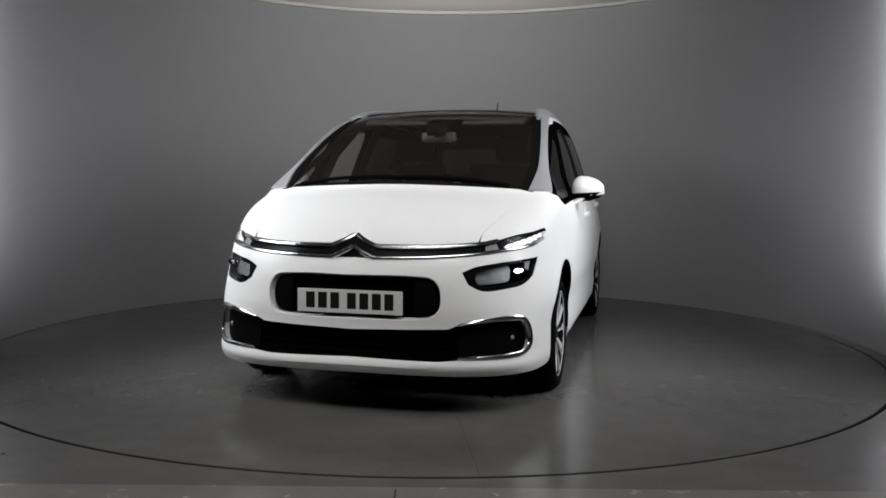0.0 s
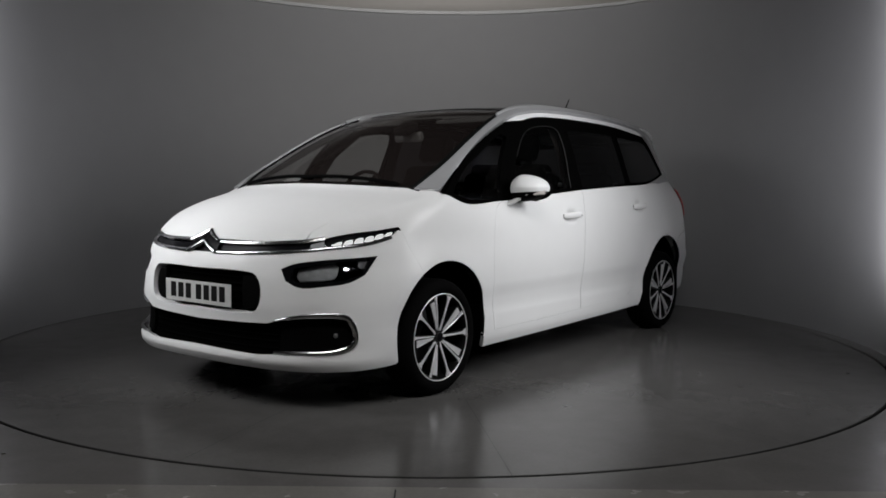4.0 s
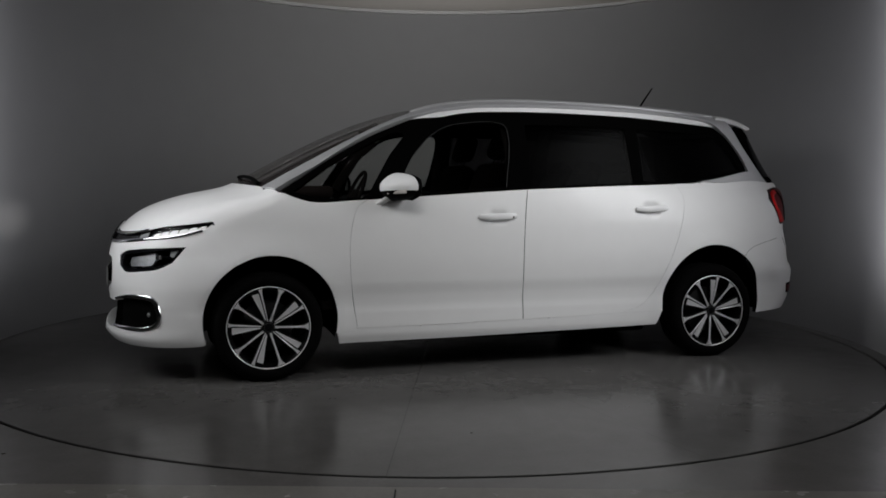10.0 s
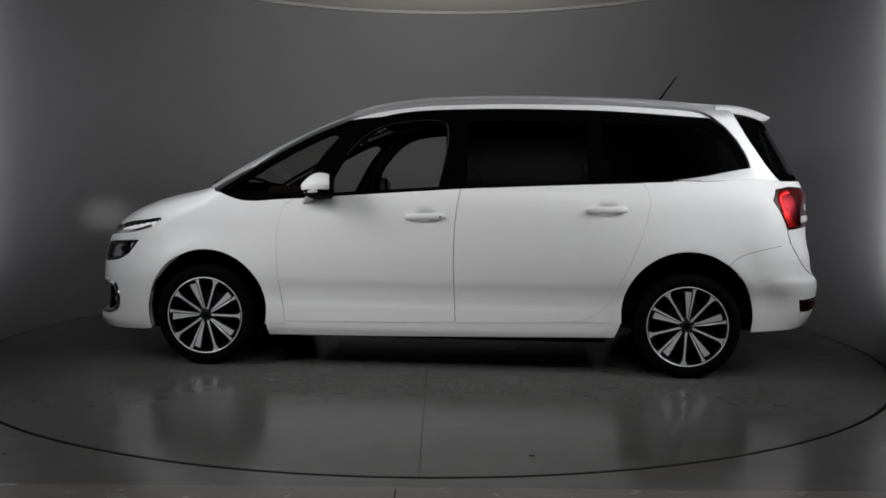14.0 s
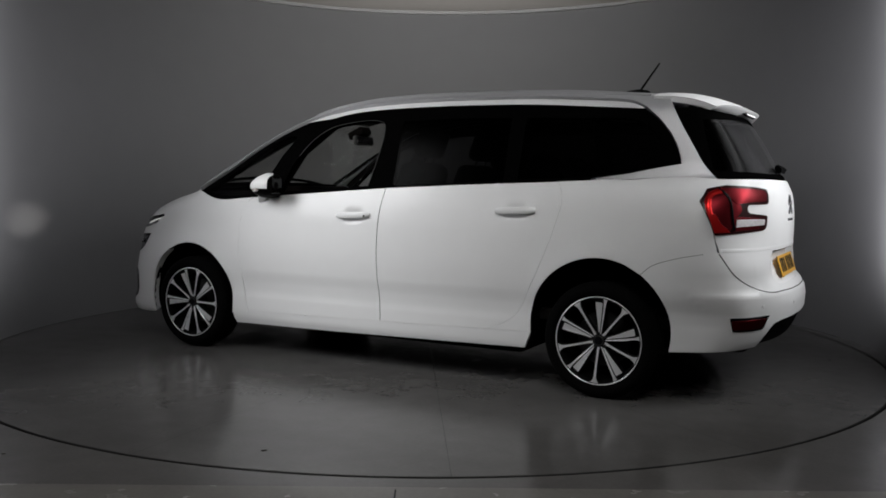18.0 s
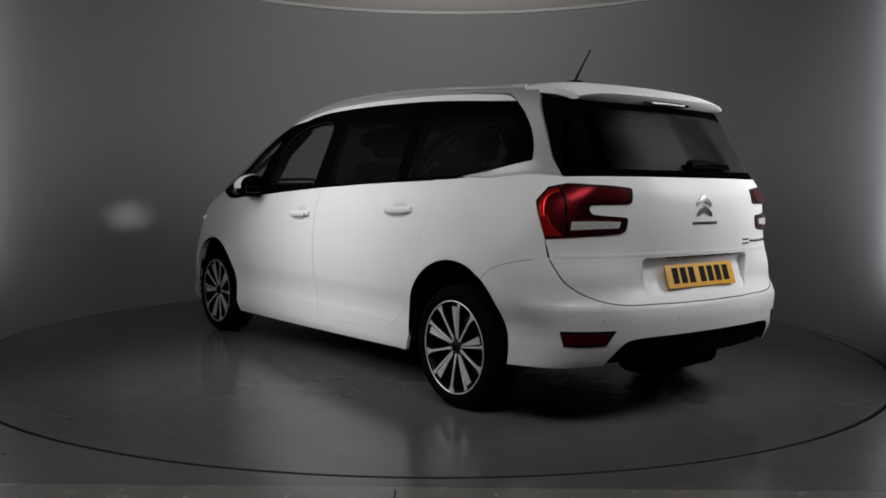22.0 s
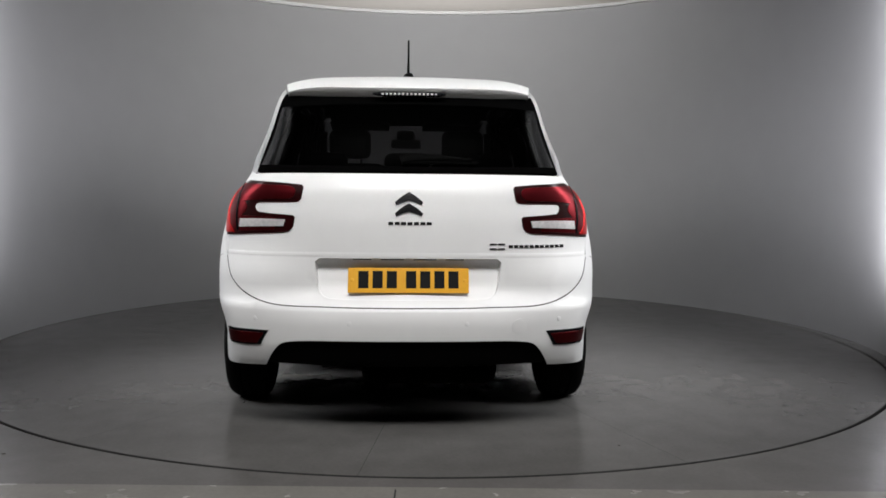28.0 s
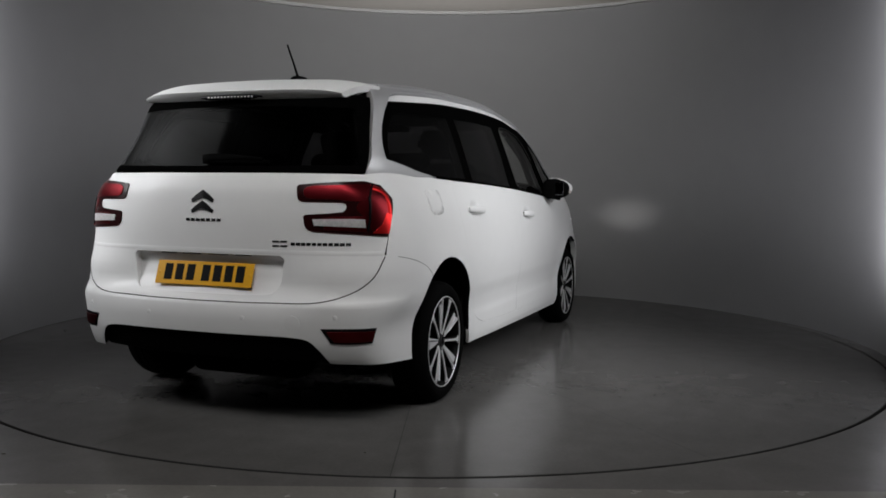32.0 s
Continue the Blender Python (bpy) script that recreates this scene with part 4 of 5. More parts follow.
for s in (1, -1):
    o = place(("p", 2.060, 0.742, 0.374)) * np.array([1, s, 1])
    n = normal(o)
    turn = Vector(n).to_track_quat("Y", "Z").to_matrix()
    bm = lathe([(0.0, 0.004), (0.020, 0.002), (0.030, -0.006), (0.036, -0.004), (0.038, -0.012), (0.034, -0.03)], "y", steps=24)
    bmesh.ops.transform(bm, matrix=Matrix.Translation(Vector(o - n * 0.02)) @ turn.to_4x4(), verts=bm.verts[:])
    fog = part("fog_lamp", bm, PIANO, car, "small round fog lamp", smooth=True)
    bm = lathe([(0.0, 0.004), (0.007, 0.003), (0.011, -0.002)], "y", steps=16)
    bmesh.ops.transform(bm, matrix=Matrix.Translation(Vector(o - n * 0.015)) @ turn.to_4x4(), verts=bm.verts[:])
    part("bulb_cap", bm, REFLECTOR, fog, "bright bulb cap", smooth=True)
# grille bars
for z in (0.50, 0.535, 0.57, 0.605, 0.64):
    strip("grille_bar", chart_nose, [("f", -0.40, z), ("f", 0.0, z), ("f", 0.40, z)], 0.005, 0.006, MATT, car, "", -0.040, sides=1, step=0.05)
for z in (0.312, 0.340, 0.368, 0.396):
    strip("grille_bar", chart_nose, [("f", -0.50, z), ("f", 0.0, z), ("f", 0.50, z)], 0.005, 0.006, MATT, car, "", -0.046, sides=1, step=0.05)
panel("radar_cover", chart_nose, [[("f", 0.305, 0.655), ("f", 0.375, 0.650), ("f", 0.405, 0.61), ("f", 0.405, 0.53), ("f", 0.375, 0.490), ("f", 0.305, 0.482)]], BLACK, car, "black side insert", out=-0.018, deep=0.02)
panel("lip_ridge", chart_nose, [[("f", -0.42, 0.268), ("f", 0.0, 0.276), ("f", 0.42, 0.268)], [("f", 0.36, 0.246), ("f", 0.0, 0.250), ("f", -0.36, 0.246)]], WHITE, car, sides=1, out=0.0015, deep=0.006, gap=0.0, step=0.03)

# tail lamps, C-shaped
TAIL_LAMP = [[("p", -1.897, 0.800, 1.025), ("p", -1.925, 0.755, 1.086)], [("p", -2.0, 0.706, 1.103), ("r", 0.56, 1.094), ("r", 0.462, 1.085)], [("r", 0.455, 1.076), ("r", 0.466, 1.024), ("r", 0.478, 1.015)], [("r", 0.490, 1.013), ("r", 0.60, 1.012), ("r", 0.652, 1.011)], [("r", 0.666, 1.004), ("r", 0.670, 0.984), ("r", 0.655, 0.967)], [("r", 0.60, 0.961), ("r", 0.50, 0.954)], [("r", 0.492, 0.947), ("r", 0.502, 0.900), ("r", 0.520, 0.887)], [("r", 0.54, 0.882), ("r", 0.70, 0.872), ("p", -1.975, 0.812, 0.861)]]
panel("tail_lamp", chart_tail, TAIL_LAMP, RED_DARK, car, "smoked red C-shaped tail lamp", out=0.005, deep=0.02, gap=0.0, step=0.02)
panel("tail_lens", chart_tail, [[("r", 0.730, 1.087), ("r", 0.60, 1.083), ("r", 0.50, 1.074), ("r", 0.487, 1.060), ("r", 0.497, 1.034), ("r", 0.515, 1.026), ("r", 0.62, 1.022), ("r", 0.728, 1.012)]], RED, car, "red upper lens", out=0.009, deep=0.004, gap=0.001, step=0.02)
panel("tail_lens", chart_tail, [[("p", -1.935, 0.772, 1.070), ("p", -2.03, 0.712, 1.085)], [("p", -2.05, 0.718, 1.03), ("p", -2.075, 0.705, 0.985), ("p", -2.055, 0.735, 0.945)], [("p", -2.035, 0.765, 0.885), ("p", -1.990, 0.803, 0.880)], [("p", -1.955, 0.80, 0.96), ("p", -1.915, 0.797, 1.02)]], RED, car, "red outer lens", out=0.007, deep=0.004, gap=0.001, step=0.02)
# unlit reflector bracket, brightened by its material's added glow
strip("lit_bracket", chart_tail, [("p", -1.995, 0.738, 1.076), ("p", -1.955, 0.765, 1.062), ("p", -1.936, 0.787, 1.035), ("p", -1.936, 0.797, 0.990), ("p", -1.945, 0.800, 0.955)], 0.019, 0.004, RED_GLOW, car, "bright red reflector bracket with an added glow", 0.007, taper=lambda s: 0.9 - 0.25 * s)
panel("lit_bracket", chart_tail, [[("p", -1.932, 0.803, 0.962), ("p", -1.972, 0.800, 0.962)], [("p", -2.000, 0.797, 0.915), ("p", -2.042, 0.775, 0.876)], [("p", -1.968, 0.808, 0.872)]], RED_GLOW, car, "bright red reflector bracket with an added glow", out=0.0095, deep=0.004, gap=0.001, step=0.015)
panel("tail_lens", chart_tail, [[("r", 0.748, 0.950), ("r", 0.62, 0.946), ("r", 0.572, 0.942)], [("r", 0.582, 0.890), ("r", 0.66, 0.886), ("r", 0.748, 0.880)]], RED, car, "red lower lens", out=0.0075, deep=0.004, gap=0.001, step=0.02)
strip("lamp_divider", chart_tail, [("r", 0.728, 1.086), ("r", 0.742, 1.040), ("r", 0.752, 0.980), ("r", 0.754, 0.930), ("r", 0.748, 0.884)], 0.006, 0.003, PIANO, car, "black lamp divider", 0.009)
panel("reversing_lens", chart_tail, [[("r", 0.738, 0.936), ("r", 0.65, 0.938), ("r", 0.532, 0.936)], [("r", 0.540, 0.908), ("r", 0.66, 0.904), ("r", 0.742, 0.900)]], CLEAR, car, "clear white reversing lens", out=0.0105, deep=0.004, gap=0.001, step=0.02)
panel("fog_reflector", chart_tail, [[("p", -2.055, 0.795, 0.458), ("r", 0.69, 0.461), ("r", 0.600, 0.462)], [("r", 0.615, 0.440), ("r", 0.637, 0.398)], [("r", 0.70, 0.393), ("p", -2.068, 0.782, 0.392)]], PIANO, car, "black reflector housing", out=0.003, deep=0.02, gap=0.0, step=0.025)
panel("reflector_lens", chart_tail, [[("p", -2.060, 0.790, 0.446), ("r", 0.69, 0.450), ("r", 0.622, 0.450)], [("r", 0.630, 0.434), ("r", 0.650, 0.405)], [("r", 0.70, 0.402), ("p", -2.068, 0.782, 0.401)]], RED, car, "dark red rear reflector", out=0.006, deep=0.006, gap=0.001, step=0.02)

# ---- number plates (lettering as plain bars), badges and words as plain shapes ----
panel("plate_niche", chart_tail, [[("r", -0.42, 0.79), ("r", 0.0, 0.79), ("r", 0.42, 0.79)], [("r", 0.42, 0.585), ("r", 0.0, 0.585), ("r", -0.42, 0.585)]], WHITE, car, sides=1, out=-0.006, deep=0)
for niche in car.children:
    if niche.name.startswith("plate_niche"):
        for v in niche.data.vertices:
            v.co.x += 0.036 * min(max((v.co.z - 0.605) / 0.13, 0), 1) * (1 - 0.75 * min(max((v.co.z - 0.738) / 0.035, 0), 1))


def plate(name, centre, turn, base, label, parent):
    m = Matrix.Translation(centre) @ turn
    bm = box((0.004, 0.520, 0.111), bevel=0.0015)
    bmesh.ops.transform(bm, matrix=m, verts=bm.verts[:])
    ob = part(name, bm, base, parent, label)
    y = 0.219
    for i in range(7):
        bm = box((0.0016, 0.044, 0.076), (0.0024, y - 0.025, 0.003), bevel=0.0006, seg=1)
        bmesh.ops.transform(bm, matrix=m, verts=bm.verts[:])
        part("plate_bar", bm, INK, ob)
        y -= 0.061 if i != 3 else 0.083
    for s in (1, -1):
        bm = lathe([(0.0, 0.004), (0.007, 0.0035), (0.008, 0.002)], "x", (0, s * 0.242, 0), 12)
        bmesh.ops.transform(bm, matrix=m, verts=bm.verts[:])
        part("screw_cap", bm, base, ob)
    return ob


plate("rear_plate", (-2.203, 0, 0.679), pose(0, 0, 0, 0, -18, 180), PLATE_Y, "yellow rear number plate", car)
plate("front_plate", (2.282, -0.005, 0.545), pose(0, 0, 0), PLATE_W, "white front number plate", car)
part("plate_mount", box((0.05, 0.40, 0.07), (2.255, -0.005, 0.545), bevel=0.006), BLACK, car)
# thin black bars that stand for the shade under the niche's upper edge
for y0, y1 in ((0.24, 0.16), (0.12, 0.02), (-0.02, -0.12), (-0.16, -0.24)):
    part("lamp_slot", box((0.02, abs(y1 - y0), 0.003), (place(("r", (y0 + y1) / 2, 0.768))[0] + 0.018, (y0 + y1) / 2, 0.768), bevel=0.002), BLACK, car)
for z in (1.058, 1.010):
    half = [[("r", 0.0, z), ("r", 0.030, z - 0.018), ("r", 0.059, z - 0.042)], [("r", 0.054, z - 0.054)], [("r", 0.028, z - 0.042), ("r", 0.0, z - 0.034)]]
    panel("chevron", chart_tail, half + mirrored(half), BADGE, car, "chrome chevron badge with dark reflections in its colour", sides=1, out=0.006, deep=0.008, gap=0.0, step=0.012)
for i in range(7):
    y = 0.088 - i * 0.0275
    panel("badge_bar", chart_tail, [[("r", y, 0.931), ("r", y - 0.020, 0.931)], [("r", y - 0.020, 0.919), ("r", y, 0.919)]], BADGE, car, sides=1, out=0.003, deep=0.003, gap=0, step=0.02)
for y in (-0.352, -0.388):
    for z in (0.836, 0.816):
        panel("badge_bar", chart_tail, [[("r", y, z + 0.0028), ("r", y - 0.030, z + 0.0028)], [("r", y - 0.030, z - 0.0028), ("r", y, z - 0.0028)]], BADGE, car, sides=1, out=0.003, deep=0.003, gap=0, step=0.02)
for i, (y, w, h) in enumerate([(-0.436 - 0.0235 * k, 0.018, 0.012) for k in range(11)]):
    panel("badge_bar", chart_tail, [[("r", y, 0.826 + h / 2), ("r", y - w, 0.826 + h / 2)], [("r", y - w, 0.826 - h / 2), ("r", y, 0.826 - h / 2)]], BADGE, car, sides=1, out=0.003, deep=0.003, gap=0, step=0.02)


def disc_on(name, at, r, material, label="", h=0.003):
    """A small round cap that lies on the skin."""
    o = np.array(at, float)
    n = normal(o)
    bm = lathe([(0.0, h), (r * 0.8, h), (r, h * 0.4), (r, -0.004)], "y", steps=24)
    bmesh.ops.transform(bm, matrix=Matrix.Translation(Vector(o)) @ Vector(n).to_track_quat("Y", "Z").to_matrix().to_4x4(), verts=bm.verts[:])
    return part(name, bm, material, car, label, smooth=True)


for y, z in ((0.66, 0.512), (0.25, 0.500), (-0.25, 0.500), (-0.66, 0.512)):
    disc_on("parking_sensor", place(("r", y, z)), 0.010, WHITE, h=0.0015)
disc_on("towing_cover", place(("r", -0.478, 0.484)), 0.034, WHITE, "round towing eye cover", 0.0012)
panel("fuel_flap", chart_side, [[("s", -1.39, 1.070), ("s", -1.535, 1.068), ("s", -1.55, 1.05), ("s", -1.55, 0.965), ("s", -1.535, 0.950), ("s", -1.41, 0.950), ("s", -1.395, 0.965), ("s", -1.385, 1.05)]], WHITE, car, "fuel filler flap", sides=1, out=0.002, deep=0.006, step=0.03)
flap = [o for o in car.children if o.name.startswith("fuel_flap")][0]
for v in flap.data.vertices:
    v.co.y = -v.co.y
flap.data.flip_normals()

# ---- handles, mirrors, aerial, spoiler, wiper ----
for hx, hz in HANDLES:
    for s in (1, -1):
        pts, up = [], []
        for i in range(13):
            u = i / 12 * 2 - 1
            p = lift(chart_side, np.array([hx + 0.112 * u, hz - 0.004 * u]))
            base = SIDE_W(p[2]) * (1 - float(TAPER(p[0])))
            pts.append((p[0], s * (base + 0.004 + 0.018 * (1 - u ** 4)), p[2]))
            up.append((0, s, 0.1))
        part("door_handle", tube(pts, 0, 12, flat=(0.019, 0.010, up), taper=[0.72 + 0.28 * (1 - abs(i / 6 - 1) ** 6) for i in range(13)]), WHITE, car, smooth=True)
disc_on("key_cover", (0.0, 0.925, 0.912), 0.007, INK)


def shell(name, centre, half, material, label, parent, power=2.6, low=-1.0, high=1.0, n=28, m=18, sweep=0.0, back=None, slim=0.12, droop=0.0):
    """A rounded housing: part of a superellipsoid between two heights, cut flat at the back."""
    bm = bmesh.new()
    rows = []
    for j in range(m + 1):
        w = low + (high - low) * j / m
        k = max(1 - abs(w) ** power, 0) ** (1 / power)
        row = []
        for i in range(n):
            a = 2 * math.pi * i / n
            c, s = math.cos(a), math.sin(a)
            x, y = math.copysign(abs(c) ** (2 / power), c) * k, math.copysign(abs(s) ** (2 / power), s) * k
            if back is not None:
                x = max(x, back)
            row.append(bm.verts.new((centre[0] + half[0] * x - sweep * half[1] * y, centre[1] + half[1] * y, centre[2] + half[2] * w * (1 - slim * y) * (1 - (droop * max(x, 0) ** 1.5 if w > 0 else 0)))))
        rows.append(row)
    for a, b in zip(rows, rows[1:]):
        for i in range(n):
            bm.faces.new((a[i], a[(i + 1) % n], b[(i + 1) % n], b[i]))
    bm.faces.new(rows[0][::-1])
    bm.faces.new(rows[-1])
    bmesh.ops.remove_doubles(bm, verts=bm.verts[:], dist=1e-4)
    return part(name, bm, material, parent, label, smooth=True, sharp=50)


for s in (1, -1):
    c = (0.70, s * 0.965, 1.082)
    mirror = shell("door_mirror", c, (0.105, 0.095 * s, 0.076), WHITE, "white door mirror with a black underside", car, low=-0.30, high=1.0, sweep=0.28, back=-0.75, slim=0.26, power=2.3, droop=0.5)
    shell("mirror_base", (0.70, s * 0.965, 1.080), (0.100, 0.092 * s, 0.072), BLACK, "black lower shell", mirror, low=-0.95, high=-0.30, m=8, sweep=0.28, back=-0.75, slim=0.26, power=2.3)
    shell("mirror_rim", (0.632, s * 0.965, 1.080), (0.020, 0.093 * s, 0.074), BLACK, "black mirror rim", mirror, sweep=0.28, power=2.5, n=24, m=12, slim=0.2)
    part("mirror_indicator", tube([(0.795 - 0.02, s * 0.93, 1.050), (0.775, s * 0.985, 1.052), (0.735, s * 1.032, 1.056), (0.690, s * 1.055, 1.060)], 0, 8, flat=(0.013, 0.010, [(1, 0, 0)] * 2 + [(0.5, s, 0)] * 2)), AMBER, mirror, "clear indicator strip", smooth=True)
    part("mirror_glass", box((0.004, 0.135, 0.088), (0.6160, s * 0.960, 1.081), Euler((0, 0, radians(15 * s))).to_matrix(), bevel=0.0015), MIRROR, mirror, "mirror glass")
    part("mirror_stalk", tube([(0.80, s * 0.872, 0.985), (0.775, s * 0.900, 1.005), (0.745, s * 0.945, 1.035)], 0, 10, flat=(0.030, 0.014, [(0, 0, 1)] * 3)), WHITE, mirror, smooth=True)
    part("mirror_arm", tube([(0.72, s * 0.845, 1.012), (0.715, s * 0.88, 1.022), (0.705, s * 0.93, 1.035)], 0, 10, flat=(0.048, 0.020, [(0, 0, 1)] * 3)), BLACK, mirror, "black mirror arm", smooth=True)

aerial = part("aerial", tube([(-1.345, 0, 1.655), (-1.40, 0, 1.735), (-1.463, 0, 1.822)], 0.006, 10, taper=[1.2, 0.9, 0.7]), BLACK, car, "short black roof aerial", smooth=True)
shell("aerial_foot", (-1.335, 0, 1.626), (0.088, 0.030, 0.050), BLACK, "", aerial, low=-0.2, high=1.0, n=16, m=8)


def spoiler_point(v, w, under=False):
    """v across, -1 to 1; w from the roof (0) to the tip (1)."""
    y = 0.596 * v * (1 - 0.08 * w)
    x = -1.60 - w * (0.395 - 0.055 * v ** 4 - 0.03 * v * v)
    z = 1.612 - 0.088 * w ** 2.4 * (1 - 0.30 * v * v) - 0.022 * v * v - 0.02 * abs(v) ** 8 + 0.010 * math.exp(-((abs(v) - 0.72) / 0.16) ** 2) * w * (1 - w)
    if under:
        edge = z - 0.030
        tip = 1.612 - 0.088 * (1 - 0.30 * v * v) - 0.022 * v * v - 0.02 * abs(v) ** 8 - 0.010
        root = tip - 0.042
        z = root + (tip - root) * (w - 0.82) / 0.18 if w > 0.82 else root + (1.590 - 0.042 * v * v - root) * max(1 - w / 0.5, 0)
        z += (max(edge, z) - z) * abs(v) ** 8
        x += 0.006
    return (x, y, z)


bm = bmesh.new()
top = [[bm.verts.new(spoiler_point(i / 16 - 1, j / 10)) for i in range(33)] for j in range(11)]
low = [[bm.verts.new(spoiler_point(i / 16 - 1, j / 10, True)) for i in range(33)] for j in range(11)]
for g, turn in ((top, False), (low, True)):
    for a, b in zip(g, g[1:]):
        for i in range(32):
            f = (a[i], a[i + 1], b[i + 1], b[i])
            bm.faces.new(f[::-1] if turn else f)
for a, b in ((top[-1], low[-1]), (top[0], low[0])):
    for i in range(32):
        bm.faces.new((a[i], a[i + 1], b[i + 1], b[i]))
for k in (0, 32):
    for j in range(10):
        bm.faces.new((top[j][k], top[j + 1][k], low[j + 1][k], low[j][k]))
bmesh.ops.bevel(bm, geom=[e for e in bm.edges if len(e.link_faces) == 2 and e.calc_face_angle() > 1.0], offset=0.006, segments=2, affect="EDGES")
spoiler = part("roof_spoiler", bm, WHITE, car, "white roof spoiler", smooth=True, sharp=50)
bm = tube([(-1.980 + 0.09 * v * v, v, 1.497) for v in np.linspace(-0.165, 0.165, 13)], 0, 8, flat=(0.012, 0.010, [(-1, 0, 0)] * 13), taper=[0.35, 0.75] + [1.0] * 9 + [0.75, 0.35])
part("brake_light", bm, PIANO, spoiler, "black high brake light strip", smooth=True)
for i in range(14):
    y = -0.12 + 0.24 * i / 13
    part("lens_cell", box((0.006, 0.010, 0.010), (-1.990 + 0.09 * y * y, y, 1.497), bevel=0.002, seg=1), CLEAR, spoiler)
for s in (1, -1):
    bm = bmesh.new()
    q = [(-1.775, 0.556, 1.530), (-1.90, 0.508, 1.515), (-1.865, 0.530, 1.494), (-1.790, 0.574, 1.480)]
    a = [bm.verts.new((x, s * y, z)) for x, y, z in q]
    b = [bm.verts.new((x + 0.02, s * (y - 0.03), z)) for x, y, z in q]
    bm.faces.new(a)
    bm.faces.new(b[::-1])
    for i in range(4):
        bm.faces.new((a[i], b[i], b[(i + 1) % 4], a[(i + 1) % 4]))
    part("spoiler_fin", bm, PIANO, spoiler, "gloss black side fin")
strip("wiper_blade", chart_tail, [("r", 0.03, 1.180), ("r", -0.12, 1.182), ("r", -0.30, 1.180)], 0.008, 0.008, BLACK, car, "black rear wiper blade", 0.012, sides=1)
strip("wiper_arm", chart_tail, [("r", 0.035, 1.188), ("r", 0.0, 1.196), ("r", -0.12, 1.196), ("r", -0.27, 1.186)], 0.024, 0.016, BLACK, car, "black rear wiper arm", 0.018, sides=1, taper=lambda s: 1.0 - 0.65 * s)
for s in (1, -1):
    strip("front_wiper", chart_top, [("t", 1.44, 0.60 * s), ("t", 1.47, 0.30 * s), ("t", 1.50, -0.02 * s)], 0.012, 0.010, BLACK, car, "black front wiper", 0.012, sides=1)
half = [[("t", 1.565, 0.0), ("t", 1.55, 0.22), ("t", 1.51, 0.43), ("t", 1.435, 0.695)], [("t", 1.36, 0.68), ("t", 1.43, 0.42), ("t", 1.475, 0.2), ("t", 1.485, 0.0)]]
panel("scuttle", chart_top, half + mirrored(half), BLACK, car, "black plastic scuttle panel", sides=1, out=-0.022, deep=0.03)

# ---- wheels ----
def spoke_bar(profile, y0, y1, material, name, parent, angle, bevel=0.0015):
    """A flat bar from (radius, left, right) rows, turned about the axle."""
    bm = bmesh.new()
    fr, bk = [], []
    a = radians(angle)
    for side in (1, 2):
        rows = profile if side == 1 else profile[::-1]
        for row in rows:
            r, w = row[0], row[side]
            dish = -0.022 * (1 - min(r / 0.21, 1)) ** 1.5
            x, z = w, r
            q = (x * math.cos(a) + z * math.sin(a), -x * math.sin(a) + z * math.cos(a))
            fr.append(bm.verts.new((q[0], y1 + dish, q[1])))
            bk.append(bm.verts.new((q[0], y0 + dish, q[1])))
    bm.faces.new(fr)
    bm.faces.new(bk[::-1])
    for i in range(len(fr)):
        j = (i + 1) % len(fr)
        bm.faces.new((fr[i], bk[i], bk[j], fr[j]))
    return part(name, bm, material, parent)


R_TYRE = 0.304
wheel = part("wheel", lathe([(0.200, -0.150), (0.205, -0.05), (0.212, -0.018), (0.216, -0.010), (0.221, -0.006), (0.2305, -0.006), (0.2320, -0.012), (0.228, -0.020), (0.212, -0.060), (0.206, -0.155)], steps=72, closed=True), ALLOY_DARK, car, "black alloy wheel with machined spokes", smooth=True)
part("tyre", lathe([(0.2275, -0.014), (0.236, -0.004), (0.246, 0.002), (0.262, 0.005), (0.278, 0.001), (0.292, -0.013), (0.300, -0.028), (R_TYRE, -0.045), (R_TYRE, -0.068), (R_TYRE - 0.007, -0.070), (R_TYRE - 0.007, -0.078), (R_TYRE, -0.080),
                    (R_TYRE, -0.108), (R_TYRE - 0.007, -0.110), (R_TYRE - 0.007, -0.118), (R_TYRE, -0.120), (R_TYRE, -0.145), (0.299, -0.170), (0.284, -0.190), (0.258, -0.200), (0.226, -0.185)], steps=96), RUBBER, wheel, "black road tyre", smooth=True)
part("rim_lip", lathe([(0.2235, -0.0105), (0.2240, -0.0045), (0.2260, -0.0030), (0.2295, -0.0040), (0.2300, -0.0085), (0.2238, -0.0125)], steps=96, closed=True), ALLOY, wheel, "machined silver rim edge", smooth=True)
part("hub", lathe([(0.0, -0.020), (0.032, -0.022), (0.042, -0.032), (0.060, -0.075), (0.0, -0.08)], steps=40), ALLOY_DARK, wheel, smooth=True)
part("centre_cap", lathe([(0.0, -0.014), (0.018, -0.015), (0.022, -0.018), (0.024, -0.026)], steps=32), PIANO, wheel, "black centre cap", smooth=True)
part("cap_ring", lathe([(0.0225, -0.0170), (0.025, -0.0145), (0.0275, -0.0170), (0.027, -0.028), (0.0235, -0.028)], steps=40, closed=True), BRAKE, wheel, smooth=True)
part("brake_disc", lathe([(0.06, -0.100), (0.142, -0.100), (0.144, -0.104), (0.144, -0.120), (0.06, -0.122)], steps=48), BRAKE, wheel, "dull steel brake disc", smooth=True)
part("wheel_well_cover", lathe([(0.0, -0.130), (0.200, -0.130), (0.203, -0.135)], steps=40), MATT, wheel)
